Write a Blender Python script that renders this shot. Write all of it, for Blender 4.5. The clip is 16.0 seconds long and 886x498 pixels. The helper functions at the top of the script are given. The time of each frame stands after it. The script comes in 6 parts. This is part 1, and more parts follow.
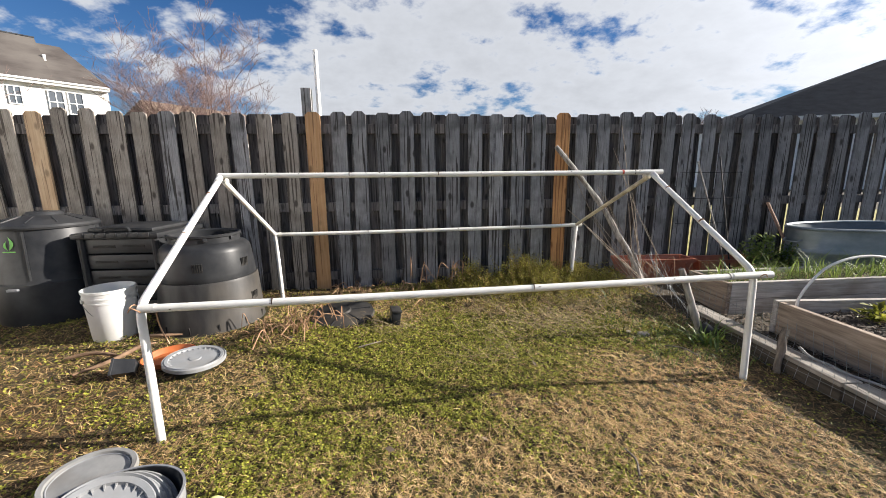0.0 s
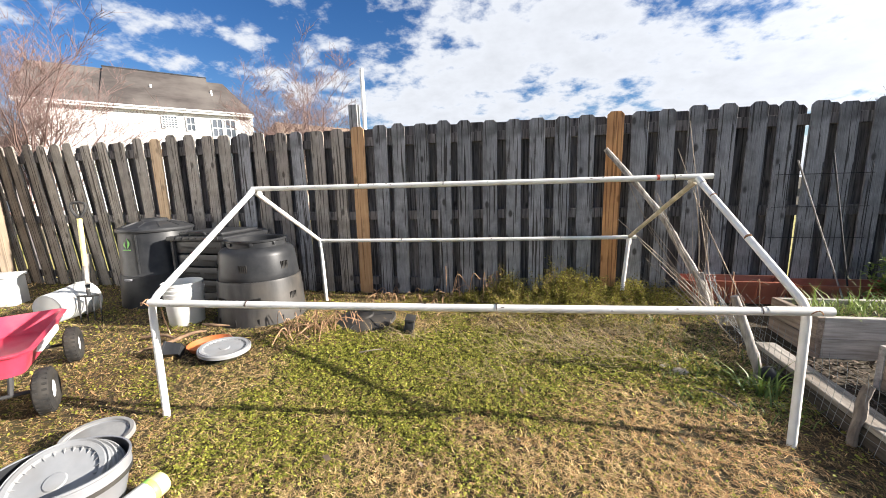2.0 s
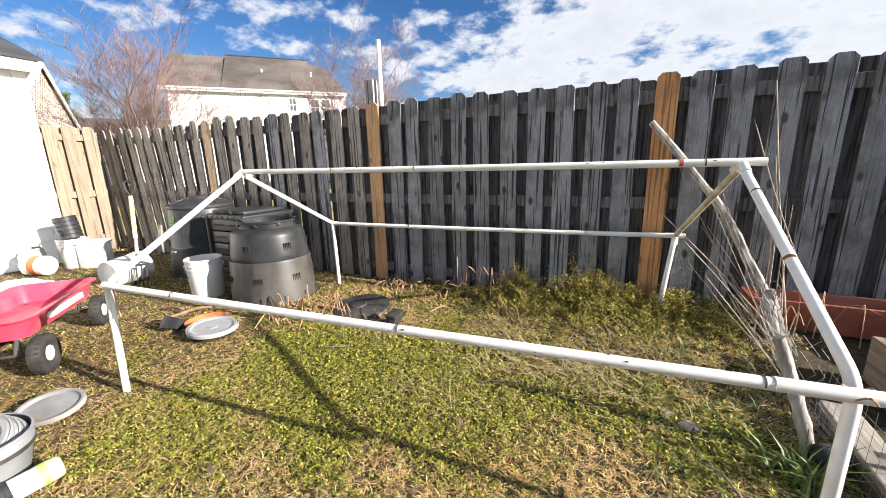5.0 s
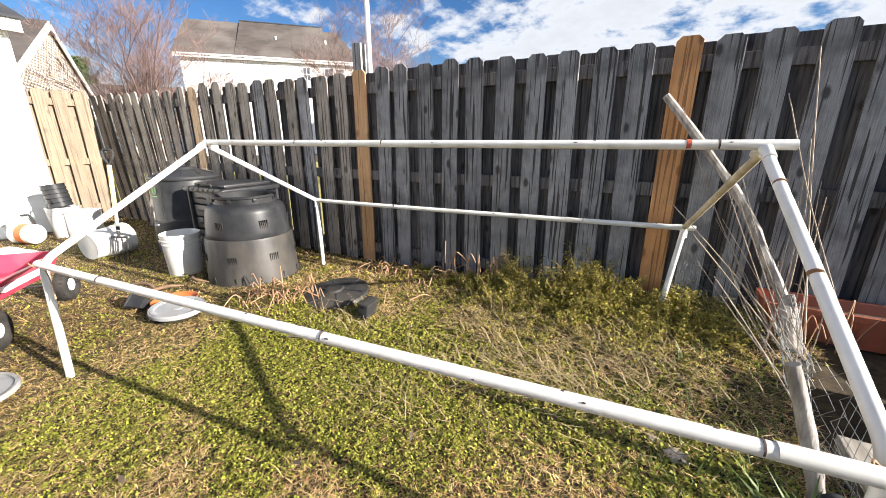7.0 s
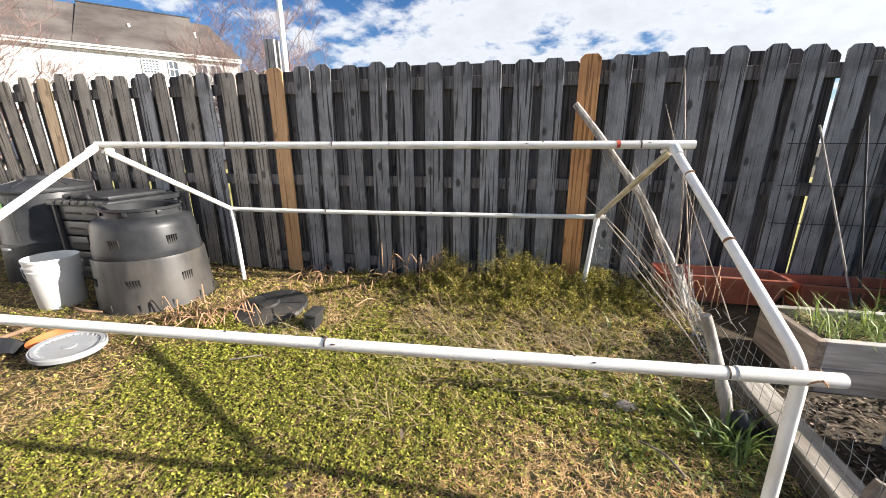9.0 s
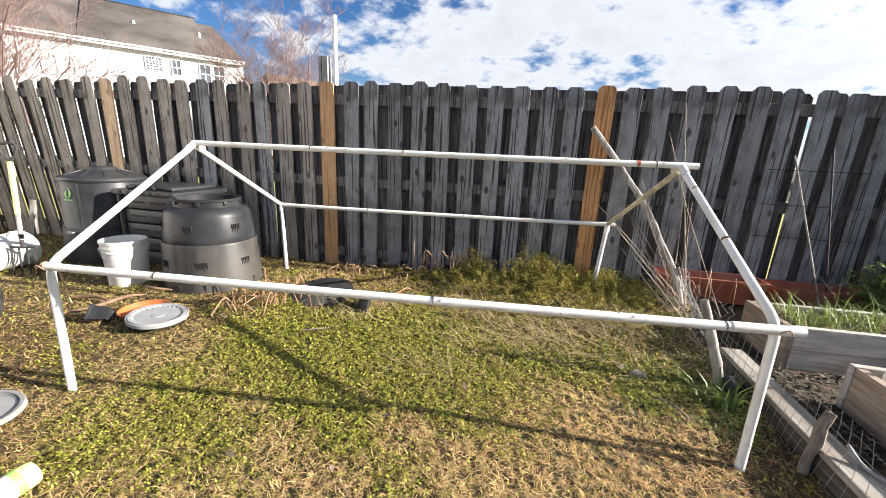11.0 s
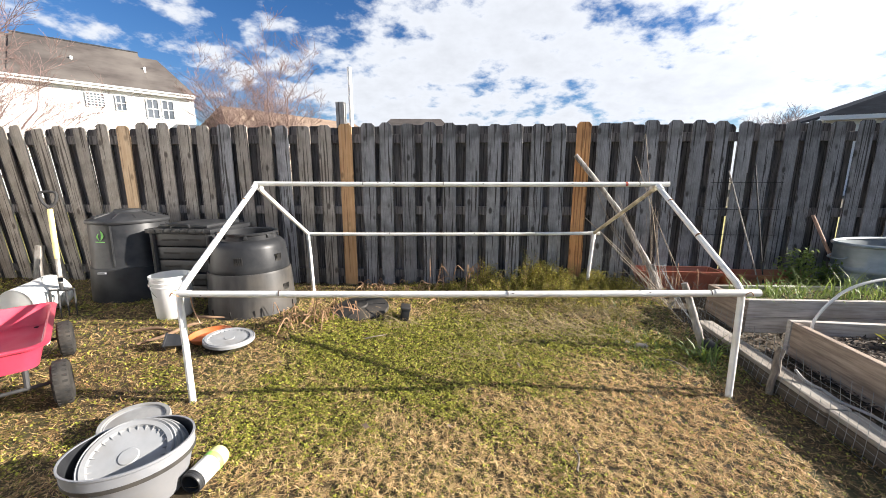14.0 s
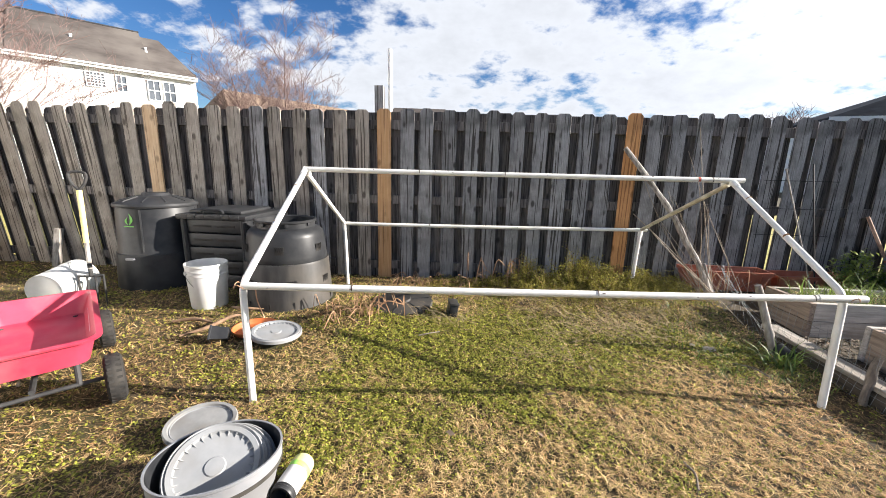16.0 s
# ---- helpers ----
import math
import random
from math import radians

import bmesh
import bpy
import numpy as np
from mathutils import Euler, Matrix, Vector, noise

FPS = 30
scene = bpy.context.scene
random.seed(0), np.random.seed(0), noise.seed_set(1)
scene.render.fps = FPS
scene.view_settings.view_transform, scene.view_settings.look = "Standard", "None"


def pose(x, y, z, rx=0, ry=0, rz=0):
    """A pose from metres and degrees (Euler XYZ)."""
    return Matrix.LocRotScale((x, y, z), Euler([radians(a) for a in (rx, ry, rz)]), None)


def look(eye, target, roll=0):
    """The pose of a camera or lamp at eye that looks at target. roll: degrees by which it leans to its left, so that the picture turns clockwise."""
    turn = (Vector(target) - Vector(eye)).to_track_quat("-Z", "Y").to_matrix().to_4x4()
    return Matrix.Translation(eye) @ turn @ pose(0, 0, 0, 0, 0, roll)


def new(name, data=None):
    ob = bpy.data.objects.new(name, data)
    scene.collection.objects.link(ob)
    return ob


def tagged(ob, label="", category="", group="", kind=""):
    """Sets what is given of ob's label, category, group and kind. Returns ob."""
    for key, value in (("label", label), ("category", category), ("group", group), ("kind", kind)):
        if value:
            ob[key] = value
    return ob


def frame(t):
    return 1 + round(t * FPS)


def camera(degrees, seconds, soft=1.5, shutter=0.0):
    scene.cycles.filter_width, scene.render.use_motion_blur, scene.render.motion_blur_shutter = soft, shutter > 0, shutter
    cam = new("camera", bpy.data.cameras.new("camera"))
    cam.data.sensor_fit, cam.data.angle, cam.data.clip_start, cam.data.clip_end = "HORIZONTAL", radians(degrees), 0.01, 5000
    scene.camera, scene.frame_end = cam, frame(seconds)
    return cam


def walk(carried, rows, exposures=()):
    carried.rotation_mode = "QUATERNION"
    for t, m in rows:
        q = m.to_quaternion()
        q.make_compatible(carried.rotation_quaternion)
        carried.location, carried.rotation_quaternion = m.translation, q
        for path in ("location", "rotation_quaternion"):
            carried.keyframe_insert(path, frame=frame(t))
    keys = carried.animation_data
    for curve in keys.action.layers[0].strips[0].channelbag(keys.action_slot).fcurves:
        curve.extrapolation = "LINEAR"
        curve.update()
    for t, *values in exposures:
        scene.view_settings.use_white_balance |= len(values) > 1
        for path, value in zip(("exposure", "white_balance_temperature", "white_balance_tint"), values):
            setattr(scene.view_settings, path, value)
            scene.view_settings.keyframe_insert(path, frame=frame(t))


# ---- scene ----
cam = camera(99.8, 16.0, 0.9)
PATH = [
    (0, (-0.079, 0.334, 1.108), (0.079, 2.292, 0.731), -0.6),
    (0.5, (0.088, 0.35, 1.118), (-0.043, 2.305, 0.717), -1.8),
    (1, (0.326, 0.316, 1.148), (0.048, 2.265, 0.796), -1.5),
    (1.5, (0.454, 0.33, 1.147), (0.149, 2.279, 0.82), -1.8),
    (2, (0.564, 0.428, 1.122), (0.19, 2.363, 0.785), -1.6),
    (2.5, (0.684, 0.546, 1.114), (0.26, 2.465, 0.741), -0.9),
    (3, (0.779, 0.605, 1.13), (0.258, 2.495, 0.738), -1.6),
    (3.5, (0.924, 0.66, 1.147), (0.241, 2.497, 0.749), -2.2),
    (4, (1.029, 0.723, 1.159), (0.295, 2.54, 0.757), -2.5),
    (6.5, (1.247, 1.279, 1.152), (0.35, 2.981, 0.602), 0.2),
    (7, (1.261, 1.29, 1.152), (0.391, 2.999, 0.585), -0.1),
    (7.5, (1.257, 1.29, 1.15), (0.41, 3.007, 0.57), -0.2),
    (8, (1.241, 1.283, 1.147), (0.432, 3.008, 0.538), -0.6),
    (8.5, (1.164, 1.23, 1.137), (0.535, 3.031, 0.534), -0.6),
    (9, (1.011, 1.141, 1.14), (0.626, 3.025, 0.592), -0.1),
    (9.5, (0.948, 1.048, 1.143), (0.657, 2.96, 0.629), 1.4),
    (10, (0.92, 0.914, 1.14), (0.552, 2.814, 0.635), 2.0),
    (12.5, (0.459, 0.391, 1.143), (0.279, 2.333, 0.698), 1.8),
    (13, (0.425, 0.266, 1.162), (0.296, 2.222, 0.768), 0.4),
    (13.5, (0.357, 0.153, 1.176), (0.223, 2.114, 0.805), -0.5),
    (14, (0.266, 0.134, 1.18), (0.148, 2.095, 0.802), 0.0),
    (14.5, (0.083, 0.171, 1.182), (0.078, 2.138, 0.822), 0.5),
    (15, (-0.057, 0.18, 1.183), (-0.017, 2.147, 0.823), 1.5),
    (15.5, (-0.125, 0.188, 1.168), (-0.138, 2.148, 0.771), 2.5),
    (16, (-0.175, 0.25, 1.159), (-0.276, 2.203, 0.738), 1.5),
]
walk(cam, [(t, look(eye, target, roll)) for t, eye, target, roll in PATH],
     exposures=((0, 0.46), (0.5, 0.58), (1.0, 0.70), (2.0, 0.84), (16, 0.87)))

# ---- light ----
SUN_WAY = Vector((2.75, 0.06, 1.0)).normalized()      # towards the sun
sun_el = math.asin(SUN_WAY.z)
sun = new("sun", bpy.data.lights.new("sun", "SUN"))
sun.data.energy, sun.data.angle, sun.data.color = 9.6, radians(0.45), (1.0, 0.93, 0.85)
sun.matrix_world = look((0, 0, 0), -SUN_WAY)

world = bpy.data.worlds.new("sky")
scene.world = world
world.use_nodes = True
wn, wl = world.node_tree.nodes, world.node_tree.links
wn.clear()
w_out = wn.new("ShaderNodeOutputWorld")
w_bg = wn.new("ShaderNodeBackground")
w_sky = wn.new("ShaderNodeTexSky")
w_sky.sky_type, w_sky.sun_disc = "NISHITA", False
w_sky.sun_elevation, w_sky.sun_rotation = sun_el, math.atan2(SUN_WAY.x, SUN_WAY.y)
w_sky.air_density, w_sky.dust_density, w_sky.ozone_density = 1.0, 0.3, 3.0
w_bg.inputs["Strength"].default_value = 0.039
w_tc = wn.new("ShaderNodeTexCoord")
w_sep = wn.new("ShaderNodeSeparateXYZ")
wl.new(w_tc.outputs["Generated"], w_sep.inputs[0])


def wmath(op, a, b=None, c=None):
    n = wn.new("ShaderNodeMath")
    n.operation = op
    for i, v in enumerate((a, b, c)):
        if v is None:
            continue
        if isinstance(v, (int, float)):
            n.inputs[i].default_value = v
        else:
            wl.new(v, n.inputs[i])
    return n.outputs[0]


# clouds lie on a flat layer overhead: the sky's direction is cast on to it
w_h = wmath("ADD", wmath("MAXIMUM", w_sep.outputs[2], 0.0), 0.32)
w_vec = wn.new("ShaderNodeCombineXYZ")
wl.new(wmath("DIVIDE", w_sep.outputs[0], w_h), w_vec.inputs[0])
wl.new(wmath("DIVIDE", w_sep.outputs[1], w_h), w_vec.inputs[1])


def wnoise(scale, detail, rough, offset):
    m = wn.new("ShaderNodeMapping")
    m.inputs["Location"].default_value = offset
    wl.new(w_vec.outputs[0], m.inputs[0])
    n = wn.new("ShaderNodeTexNoise")
    n.inputs["Scale"].default_value, n.inputs["Detail"].default_value, n.inputs["Roughness"].default_value = scale, detail, rough
    wl.new(m.outputs[0], n.inputs["Vector"])
    return n.outputs[0]


def wramp(v, lo, hi):
    n = wn.new("ShaderNodeMapRange")
    n.interpolation_type = "SMOOTHSTEP"
    n.inputs[1].default_value, n.inputs[2].default_value = lo, hi
    wl.new(v, n.inputs[0])
    return n.outputs[0]


w_big = wnoise(1.25, 6, 0.55, (3.1, 8.4, 0))
w_small = wnoise(7.0, 5, 0.6, (1.0, 5.0, 0))
# a broad bank of cloud beyond the fence and towards the sun, scattered puffs in the rest of the sky
w_way = wmath("MULTIPLY_ADD", w_sep.outputs[0], 0.80, wmath("MULTIPLY", w_sep.outputs[1], 0.45))
w_side = wmath("MULTIPLY", wramp(w_way, -0.10, 0.46), 0.125)
w_sum = wmath("ADD", wmath("ADD", wmath("MULTIPLY", w_big, 0.54), wmath("MULTIPLY", w_small, 0.50)), w_side)
w_mask = wramp(w_sum, 0.535, 0.645)
w_dot = wn.new("ShaderNodeVectorMath")
w_dot.operation = "DOT_PRODUCT"
w_dot.inputs[1].default_value = SUN_WAY
wl.new(w_tc.outputs["Generated"], w_dot.inputs[0])
w_glow = wmath("POWER", wmath("MAXIMUM", w_dot.outputs["Value"], 0.0), 4.5)
w_lum = wmath("MULTIPLY_ADD", w_glow, 20.0, wmath("MULTIPLY_ADD", w_sum, -11.0, 20.5))
w_cloud = wn.new("ShaderNodeMix")
w_cloud.data_type = "RGBA"
w_cl = wn.new("ShaderNodeVectorMath")
w_cl.operation = "SCALE"
w_cl.inputs[0].default_value = (0.93, 0.97, 1.05)
wl.new(w_lum, w_cl.inputs["Scale"])
wl.new(w_mask, w_cloud.inputs[0])
w_hs = wn.new("ShaderNodeHueSaturation")
w_hs.inputs["Hue"].default_value, w_hs.inputs["Saturation"].default_value, w_hs.inputs["Value"].default_value = 0.513, 1.28, 1.95
wl.new(w_sky.outputs[0], w_hs.inputs["Color"])
wl.new(w_hs.outputs[0], w_cloud.inputs[6])
wl.new(w_cl.outputs[0], w_cloud.inputs[7])
wl.new(w_cloud.outputs[2], w_bg.inputs[0])
wl.new(w_bg.outputs[0], w_out.inputs[0])


# ---- materials ----
def surf(name, c1, c2, rough=0.7, scale=8.0, stretch=(1, 1, 1), bump=0.2, metal=0.0, rnd=0.12, wear=None, wear_scale=2.0, wear_amt=0.5,
         detail=7, island=False, spec=0.4, trans=0.0, cracks=0.0):
    """A mottled surface: two colours by a fine noise, stains by a coarse one, a shade of its own for each piece."""
    m = bpy.data.materials.new(name)
    m.use_nodes = True
    n, l = m.node_tree.nodes, m.node_tree.links
    b = n["Principled BSDF"]
    tc, oi = n.new("ShaderNodeTexCoord"), n.new("ShaderNodeObjectInfo")
    rand = oi.outputs["Random"]
    if island:
        rand = n.new("ShaderNodeNewGeometry").outputs["Random Per Island"]
    shift = n.new("ShaderNodeVectorMath")
    shift.operation = "MULTIPLY_ADD"
    shift.inputs[1].default_value = stretch
    comb = n.new("ShaderNodeCombineXYZ")
    off = n.new("ShaderNodeMath")
    off.operation = "MULTIPLY"
    off.inputs[1].default_value = 37.0
    l.new(rand, off.inputs[0])
    for i in range(3):
        l.new(off.outputs[0], comb.inputs[i])
    l.new(tc.outputs["Object"], shift.inputs[0])
    l.new(comb.outputs[0], shift.inputs[2])
    no = n.new("ShaderNodeTexNoise")
    no.inputs["Scale"].default_value, no.inputs["Detail"].default_value, no.inputs["Roughness"].default_value = scale, detail, 0.62
    l.new(shift.outputs[0], no.inputs["Vector"])
    ramp = n.new("ShaderNodeValToRGB")
    ramp.color_ramp.elements[0].position, ramp.color_ramp.elements[1].position = 0.32, 0.68
    ramp.color_ramp.elements[0].color, ramp.color_ramp.elements[1].color = (*c1, 1), (*c2, 1)
    l.new(no.outputs[0], ramp.inputs[0])
    col = ramp.outputs[0]
    if wear:
        n2 = n.new("ShaderNodeTexNoise")
        n2.inputs["Scale"].default_value, n2.inputs["Detail"].default_value = wear_scale, 5
        l.new(tc.outputs["Object"], n2.inputs["Vector"])
        mr = n.new("ShaderNodeMapRange")
        mr.inputs[1].default_value, mr.inputs[2].default_value, mr.inputs[4].default_value = 0.45, 0.7, wear_amt
        l.new(n2.outputs[0], mr.inputs[0])
        mx = n.new("ShaderNodeMix")
        mx.data_type = "RGBA"
        mx.inputs[7].default_value = (*wear, 1)
        l.new(mr.outputs[0], mx.inputs[0])
        l.new(col, mx.inputs[6])
        col = mx.outputs[2]
    if cracks:
        # long drying cracks and scattered knots
        for kind, vec, lo, hi, amt in (("crack", (58, 58, 1.3), 0.575, 0.600, cracks), ("knot", (8, 8, 4.2), 0.10, 0.19, cracks * 0.95)):
            mp = n.new("ShaderNodeVectorMath")
            mp.operation = "MULTIPLY_ADD"
            mp.inputs[1].default_value = vec
            l.new(tc.outputs["Object"], mp.inputs[0])
            l.new(comb.outputs[0], mp.inputs[2])
            tx = n.new("ShaderNodeTexNoise" if kind == "crack" else "ShaderNodeTexVoronoi")
            tx.inputs["Scale"].default_value = 1.0
            l.new(mp.outputs[0], tx.inputs["Vector"])
            mk = n.new("ShaderNodeMapRange")
            mk.inputs[1].default_value, mk.inputs[2].default_value = lo, hi
            mk.inputs[3].default_value, mk.inputs[4].default_value = (0.0, amt) if kind == "crack" else (amt, 0.0)
            l.new(tx.outputs[0], mk.inputs[0])
            mc = n.new("ShaderNodeMix")
            mc.data_type = "RGBA"
            mc.inputs[7].default_value = (c1[0] * 0.3, c1[1] * 0.28, c1[2] * 0.26, 1)
            l.new(mk.outputs[0], mc.inputs[0])
            l.new(col, mc.inputs[6])
            col = mc.outputs[2]
    hv = n.new("ShaderNodeHueSaturation")
    v = n.new("ShaderNodeMapRange")
    v.inputs[3].default_value, v.inputs[4].default_value = 1 - rnd, 1 + rnd
    l.new(rand, v.inputs[0])
    l.new(v.outputs[0], hv.inputs["Value"])
    l.new(col, hv.inputs["Color"])
    l.new(hv.outputs[0], b.inputs["Base Color"])
    b.inputs["Roughness"].default_value, b.inputs["Metallic"].default_value = rough, metal
    b.inputs["Specular IOR Level"].default_value = spec
    if bump:
        bp = n.new("ShaderNodeBump")
        bp.inputs["Strength"].default_value, bp.inputs["Distance"].default_value = bump, 0.01
        l.new(no.outputs[0], bp.inputs["Height"])
        l.new(bp.outputs[0], b.inputs["Normal"])
    if trans:
        mixs, tr, o = n.new("ShaderNodeMixShader"), n.new("ShaderNodeBsdfTranslucent"), n["Material Output"]
        l.new(hv.outputs[0], tr.inputs["Color"])
        mixs.inputs[0].default_value = trans
        l.new(b.outputs[0], mixs.inputs[1])
        l.new(tr.outputs[0], mixs.inputs[2])
        l.new(mixs.outputs[0], o.inputs["Surface"])
    return m


M_GREY_WOOD = surf("weathered_wood", (0.170, 0.169, 0.170), (0.345, 0.343, 0.345), 0.85, 9, (24, 24, 0.8), 0.7, rnd=0.26, wear=(0.070, 0.068, 0.068), wear_scale=5.0, wear_amt=0.8, cracks=1.0)
# rails, posts and rear pickets: same wood, recess shade put into a darker colour
M_REAR_SHADED = surf("weathered_wood_shaded", (0.051, 0.046, 0.045), (0.189, 0.172, 0.162), 0.9, 9, (6, 6, 0.45), 0.5, rnd=0.25, cracks=0.7)
# left-hand pickets: browner boards, with the pale veil of haze mixed into the colour
M_LIGHT_WOOD = surf("pale_hazed_wood", (0.225, 0.198, 0.168), (0.430, 0.385, 0.330), 0.85, 9, (24, 24, 0.8), 0.7, rnd=0.22, wear=(0.12, 0.10, 0.08), wear_scale=4.2, wear_amt=0.8, cracks=0.9)
M_CANE = surf("dry_cane", (0.20, 0.155, 0.11), (0.44, 0.37, 0.29), 0.8, 12, bump=0.2, rnd=0.25)
M_NEW_WOOD = surf("new_pine", (0.470, 0.220, 0.080), (0.620, 0.335, 0.140), 0.7, 7, (7, 7, 0.4), 0.25, rnd=0.10, wear=(0.30, 0.14, 0.06), wear_scale=5, wear_amt=0.6, cracks=0.7)
M_PALE_PINE = surf("pale_pine", (0.46, 0.31, 0.18), (0.62, 0.46, 0.29), 0.7, 7, (7, 7, 0.4), 0.25, rnd=0.06, wear=(0.40, 0.24, 0.12), wear_scale=4, wear_amt=0.6, cracks=0.6)
M_MID_PINE = surf("tan_pine_picket", (0.43, 0.235, 0.105), (0.57, 0.36, 0.18), 0.7, 7, (7, 7, 0.4), 0.25, rnd=0.06, wear=(0.34, 0.18, 0.08), wear_scale=4, wear_amt=0.6, cracks=0.65)
M_TAN_WOOD = surf("tan_pine", (0.140, 0.105, 0.074), (0.218, 0.176, 0.126), 0.75, 6, (7, 7, 0.4), 0.25, rnd=0.10, wear=(0.30, 0.20, 0.12), wear_scale=4, wear_amt=0.5, cracks=0.45)
M_PVC = surf("white_pvc", (0.648, 0.639, 0.603), (0.756, 0.747, 0.720), 0.38, 14, (1, 1, 1), 0.04, rnd=0.03, wear=(0.55, 0.52, 0.44), wear_scale=6, wear_amt=0.55)
M_PVC_DIRTY = surf("grimy_pvc", (0.46, 0.40, 0.28), (0.66, 0.60, 0.46), 0.55, 20, (1, 1, 1), 0.1, rnd=0.03, wear=(0.30, 0.25, 0.17), wear_scale=9, wear_amt=0.7)
M_MARK = surf("pipe_marks", (0.03, 0.025, 0.02), (0.12, 0.07, 0.05), 0.7, 60, bump=0)
M_MARK_RED = surf("pipe_marks_red", (0.35, 0.05, 0.03), (0.45, 0.09, 0.05), 0.6, 60, bump=0)
M_SOIL = surf("lawn_soil", (0.020, 0.013, 0.006), (0.065, 0.044, 0.019), 0.95, 26, bump=0.8, rnd=0, wear=(0.05, 0.055, 0.015), wear_scale=1.1, wear_amt=0.7)
M_DRY = surf("dry_grass", (0.250, 0.150, 0.052), (0.750, 0.550, 0.283), 0.75, 7.0, bump=0, rnd=0.6, island=True, trans=0.12, spec=0.25)
M_THATCH = surf("old_thatch", (0.100, 0.058, 0.024), (0.267, 0.184, 0.090), 0.8, 2.5, bump=0, rnd=0.7, island=True, trans=0.08, spec=0.2)
M_RUST = surf("rusty_straw", (0.274, 0.129, 0.045), (0.608, 0.367, 0.178), 0.75, 2.5, bump=0, rnd=0.6, island=True, trans=0.12, spec=0.25)
M_STRAW = surf("pale_straw", (0.196, 0.140, 0.067), (0.381, 0.299, 0.166), 0.75, 12, bump=0, rnd=0.4, island=True)
M_GREEN = surf("green_grass", (0.097, 0.109, 0.017), (0.354, 0.323, 0.065), 0.65, 8.0, bump=0, rnd=0.72, island=True, trans=0.28, spec=0.3)
M_CLOVER = surf("clover", (0.093, 0.118, 0.013), (0.390, 0.372, 0.061), 0.6, 8.0, bump=0, rnd=0.72, island=True, trans=0.28, spec=0.3)
M_WEED = surf("weed_leaf", (0.105, 0.108, 0.016), (0.417, 0.360, 0.072), 0.65, 8.0, bump=0, rnd=0.72, island=True, trans=0.3, spec=0.3)
M_STALK = surf("dry_stalk", (0.22, 0.115, 0.06), (0.46, 0.29, 0.17), 0.8, 12, (1, 1, 1), 0.2, rnd=0.25, island=True)
M_BLACK = surf("black_plastic", (0.014, 0.015, 0.017), (0.030, 0.031, 0.033), 0.40, 9, bump=0.05, rnd=0.10, wear=(0.050, 0.050, 0.050), wear_scale=3.0, wear_amt=0.55, spec=0.22)
M_BLACK2 = surf("faded_black_plastic", (0.020, 0.020, 0.020), (0.046, 0.044, 0.042), 0.46, 5, (3, 3, 0.6), 0.05, rnd=0.05, wear=(0.080, 0.070, 0.058), wear_scale=2.5, wear_amt=0.7, spec=0.25)
M_WHITE_PL = surf("white_plastic", (0.602, 0.602, 0.585), (0.688, 0.688, 0.671), 0.4, 8, bump=0.03, rnd=0.03, wear=(0.58, 0.56, 0.50), wear_scale=5, wear_amt=0.5, trans=0.2)
M_GREY_PL = surf("grey_plastic", (0.162, 0.168, 0.181), (0.212, 0.218, 0.231), 0.5, 10, bump=0.05, rnd=0.08, wear=(0.22, 0.21, 0.20), wear_scale=5, wear_amt=0.6)
M_LID = surf("lid_plastic", (0.193, 0.201, 0.208), (0.243, 0.249, 0.254), 0.5, 10, bump=0.05, rnd=0.06, wear=(0.19, 0.18, 0.165), wear_scale=7, wear_amt=0.6)
M_ORANGE = surf("terracotta_saucer", (0.36, 0.095, 0.025), (0.48, 0.14, 0.042), 0.55, 12, bump=0.06)
M_TERRA = surf("terracotta_plastic", (0.30, 0.085, 0.045), (0.42, 0.13, 0.075), 0.55, 7, bump=0.08, rnd=0.08, wear=(0.24, 0.10, 0.07), wear_scale=4, wear_amt=0.6)
M_RED = surf("red_plastic", (0.375, 0.028, 0.055), (0.440, 0.044, 0.080), 0.42, 6, bump=0.03, wear=(0.42, 0.12, 0.14), wear_scale=5, wear_amt=0.6)
M_RUBBER = surf("rubber", (0.012, 0.012, 0.012), (0.032, 0.030, 0.028), 0.8, 20, bump=0.15, wear=(0.050, 0.043, 0.034), wear_scale=9, wear_amt=0.5, spec=0.2)
M_STEEL = surf("painted_steel", (0.020, 0.020, 0.020), (0.045, 0.044, 0.043), 0.7, 20, bump=0.05, spec=0.25)
M_GALV = surf("galvanised_steel", (0.230, 0.265, 0.285), (0.360, 0.395, 0.415), 0.55, 5, (1, 1, 2), 0.05, metal=0.6, wear=(0.15, 0.17, 0.18), wear_scale=4, wear_amt=0.6)
M_PLANK = surf("bed_plank", (0.250, 0.230, 0.205), (0.560, 0.520, 0.470), 0.88, 7, (0.5, 5, 6), 0.5, rnd=0.15, wear=(0.22, 0.18, 0.14), wear_scale=3, wear_amt=0.6)
# lower edging board: soil stain and the dark of its shaded face together
M_SOILED_SHADED = surf("soiled_shaded_board", (0.034, 0.027, 0.020), (0.112, 0.090, 0.068), 0.92, 7, (0.5, 5, 6), 0.5, rnd=0.15)
M_PLANK_Y = surf("bed_plank_side", (0.15, 0.110, 0.080), (0.42, 0.330, 0.25), 0.88, 7, (5, 0.5, 6), 0.5, rnd=0.15, wear=(0.20, 0.155, 0.11), wear_scale=3, wear_amt=0.6)
M_EDGE = surf("old_edging", (0.144, 0.126, 0.104), (0.360, 0.328, 0.281), 0.9, 7, (0.5, 5, 6), 0.5, rnd=0.15, wear=(0.13, 0.10, 0.07), wear_scale=4, wear_amt=0.6)
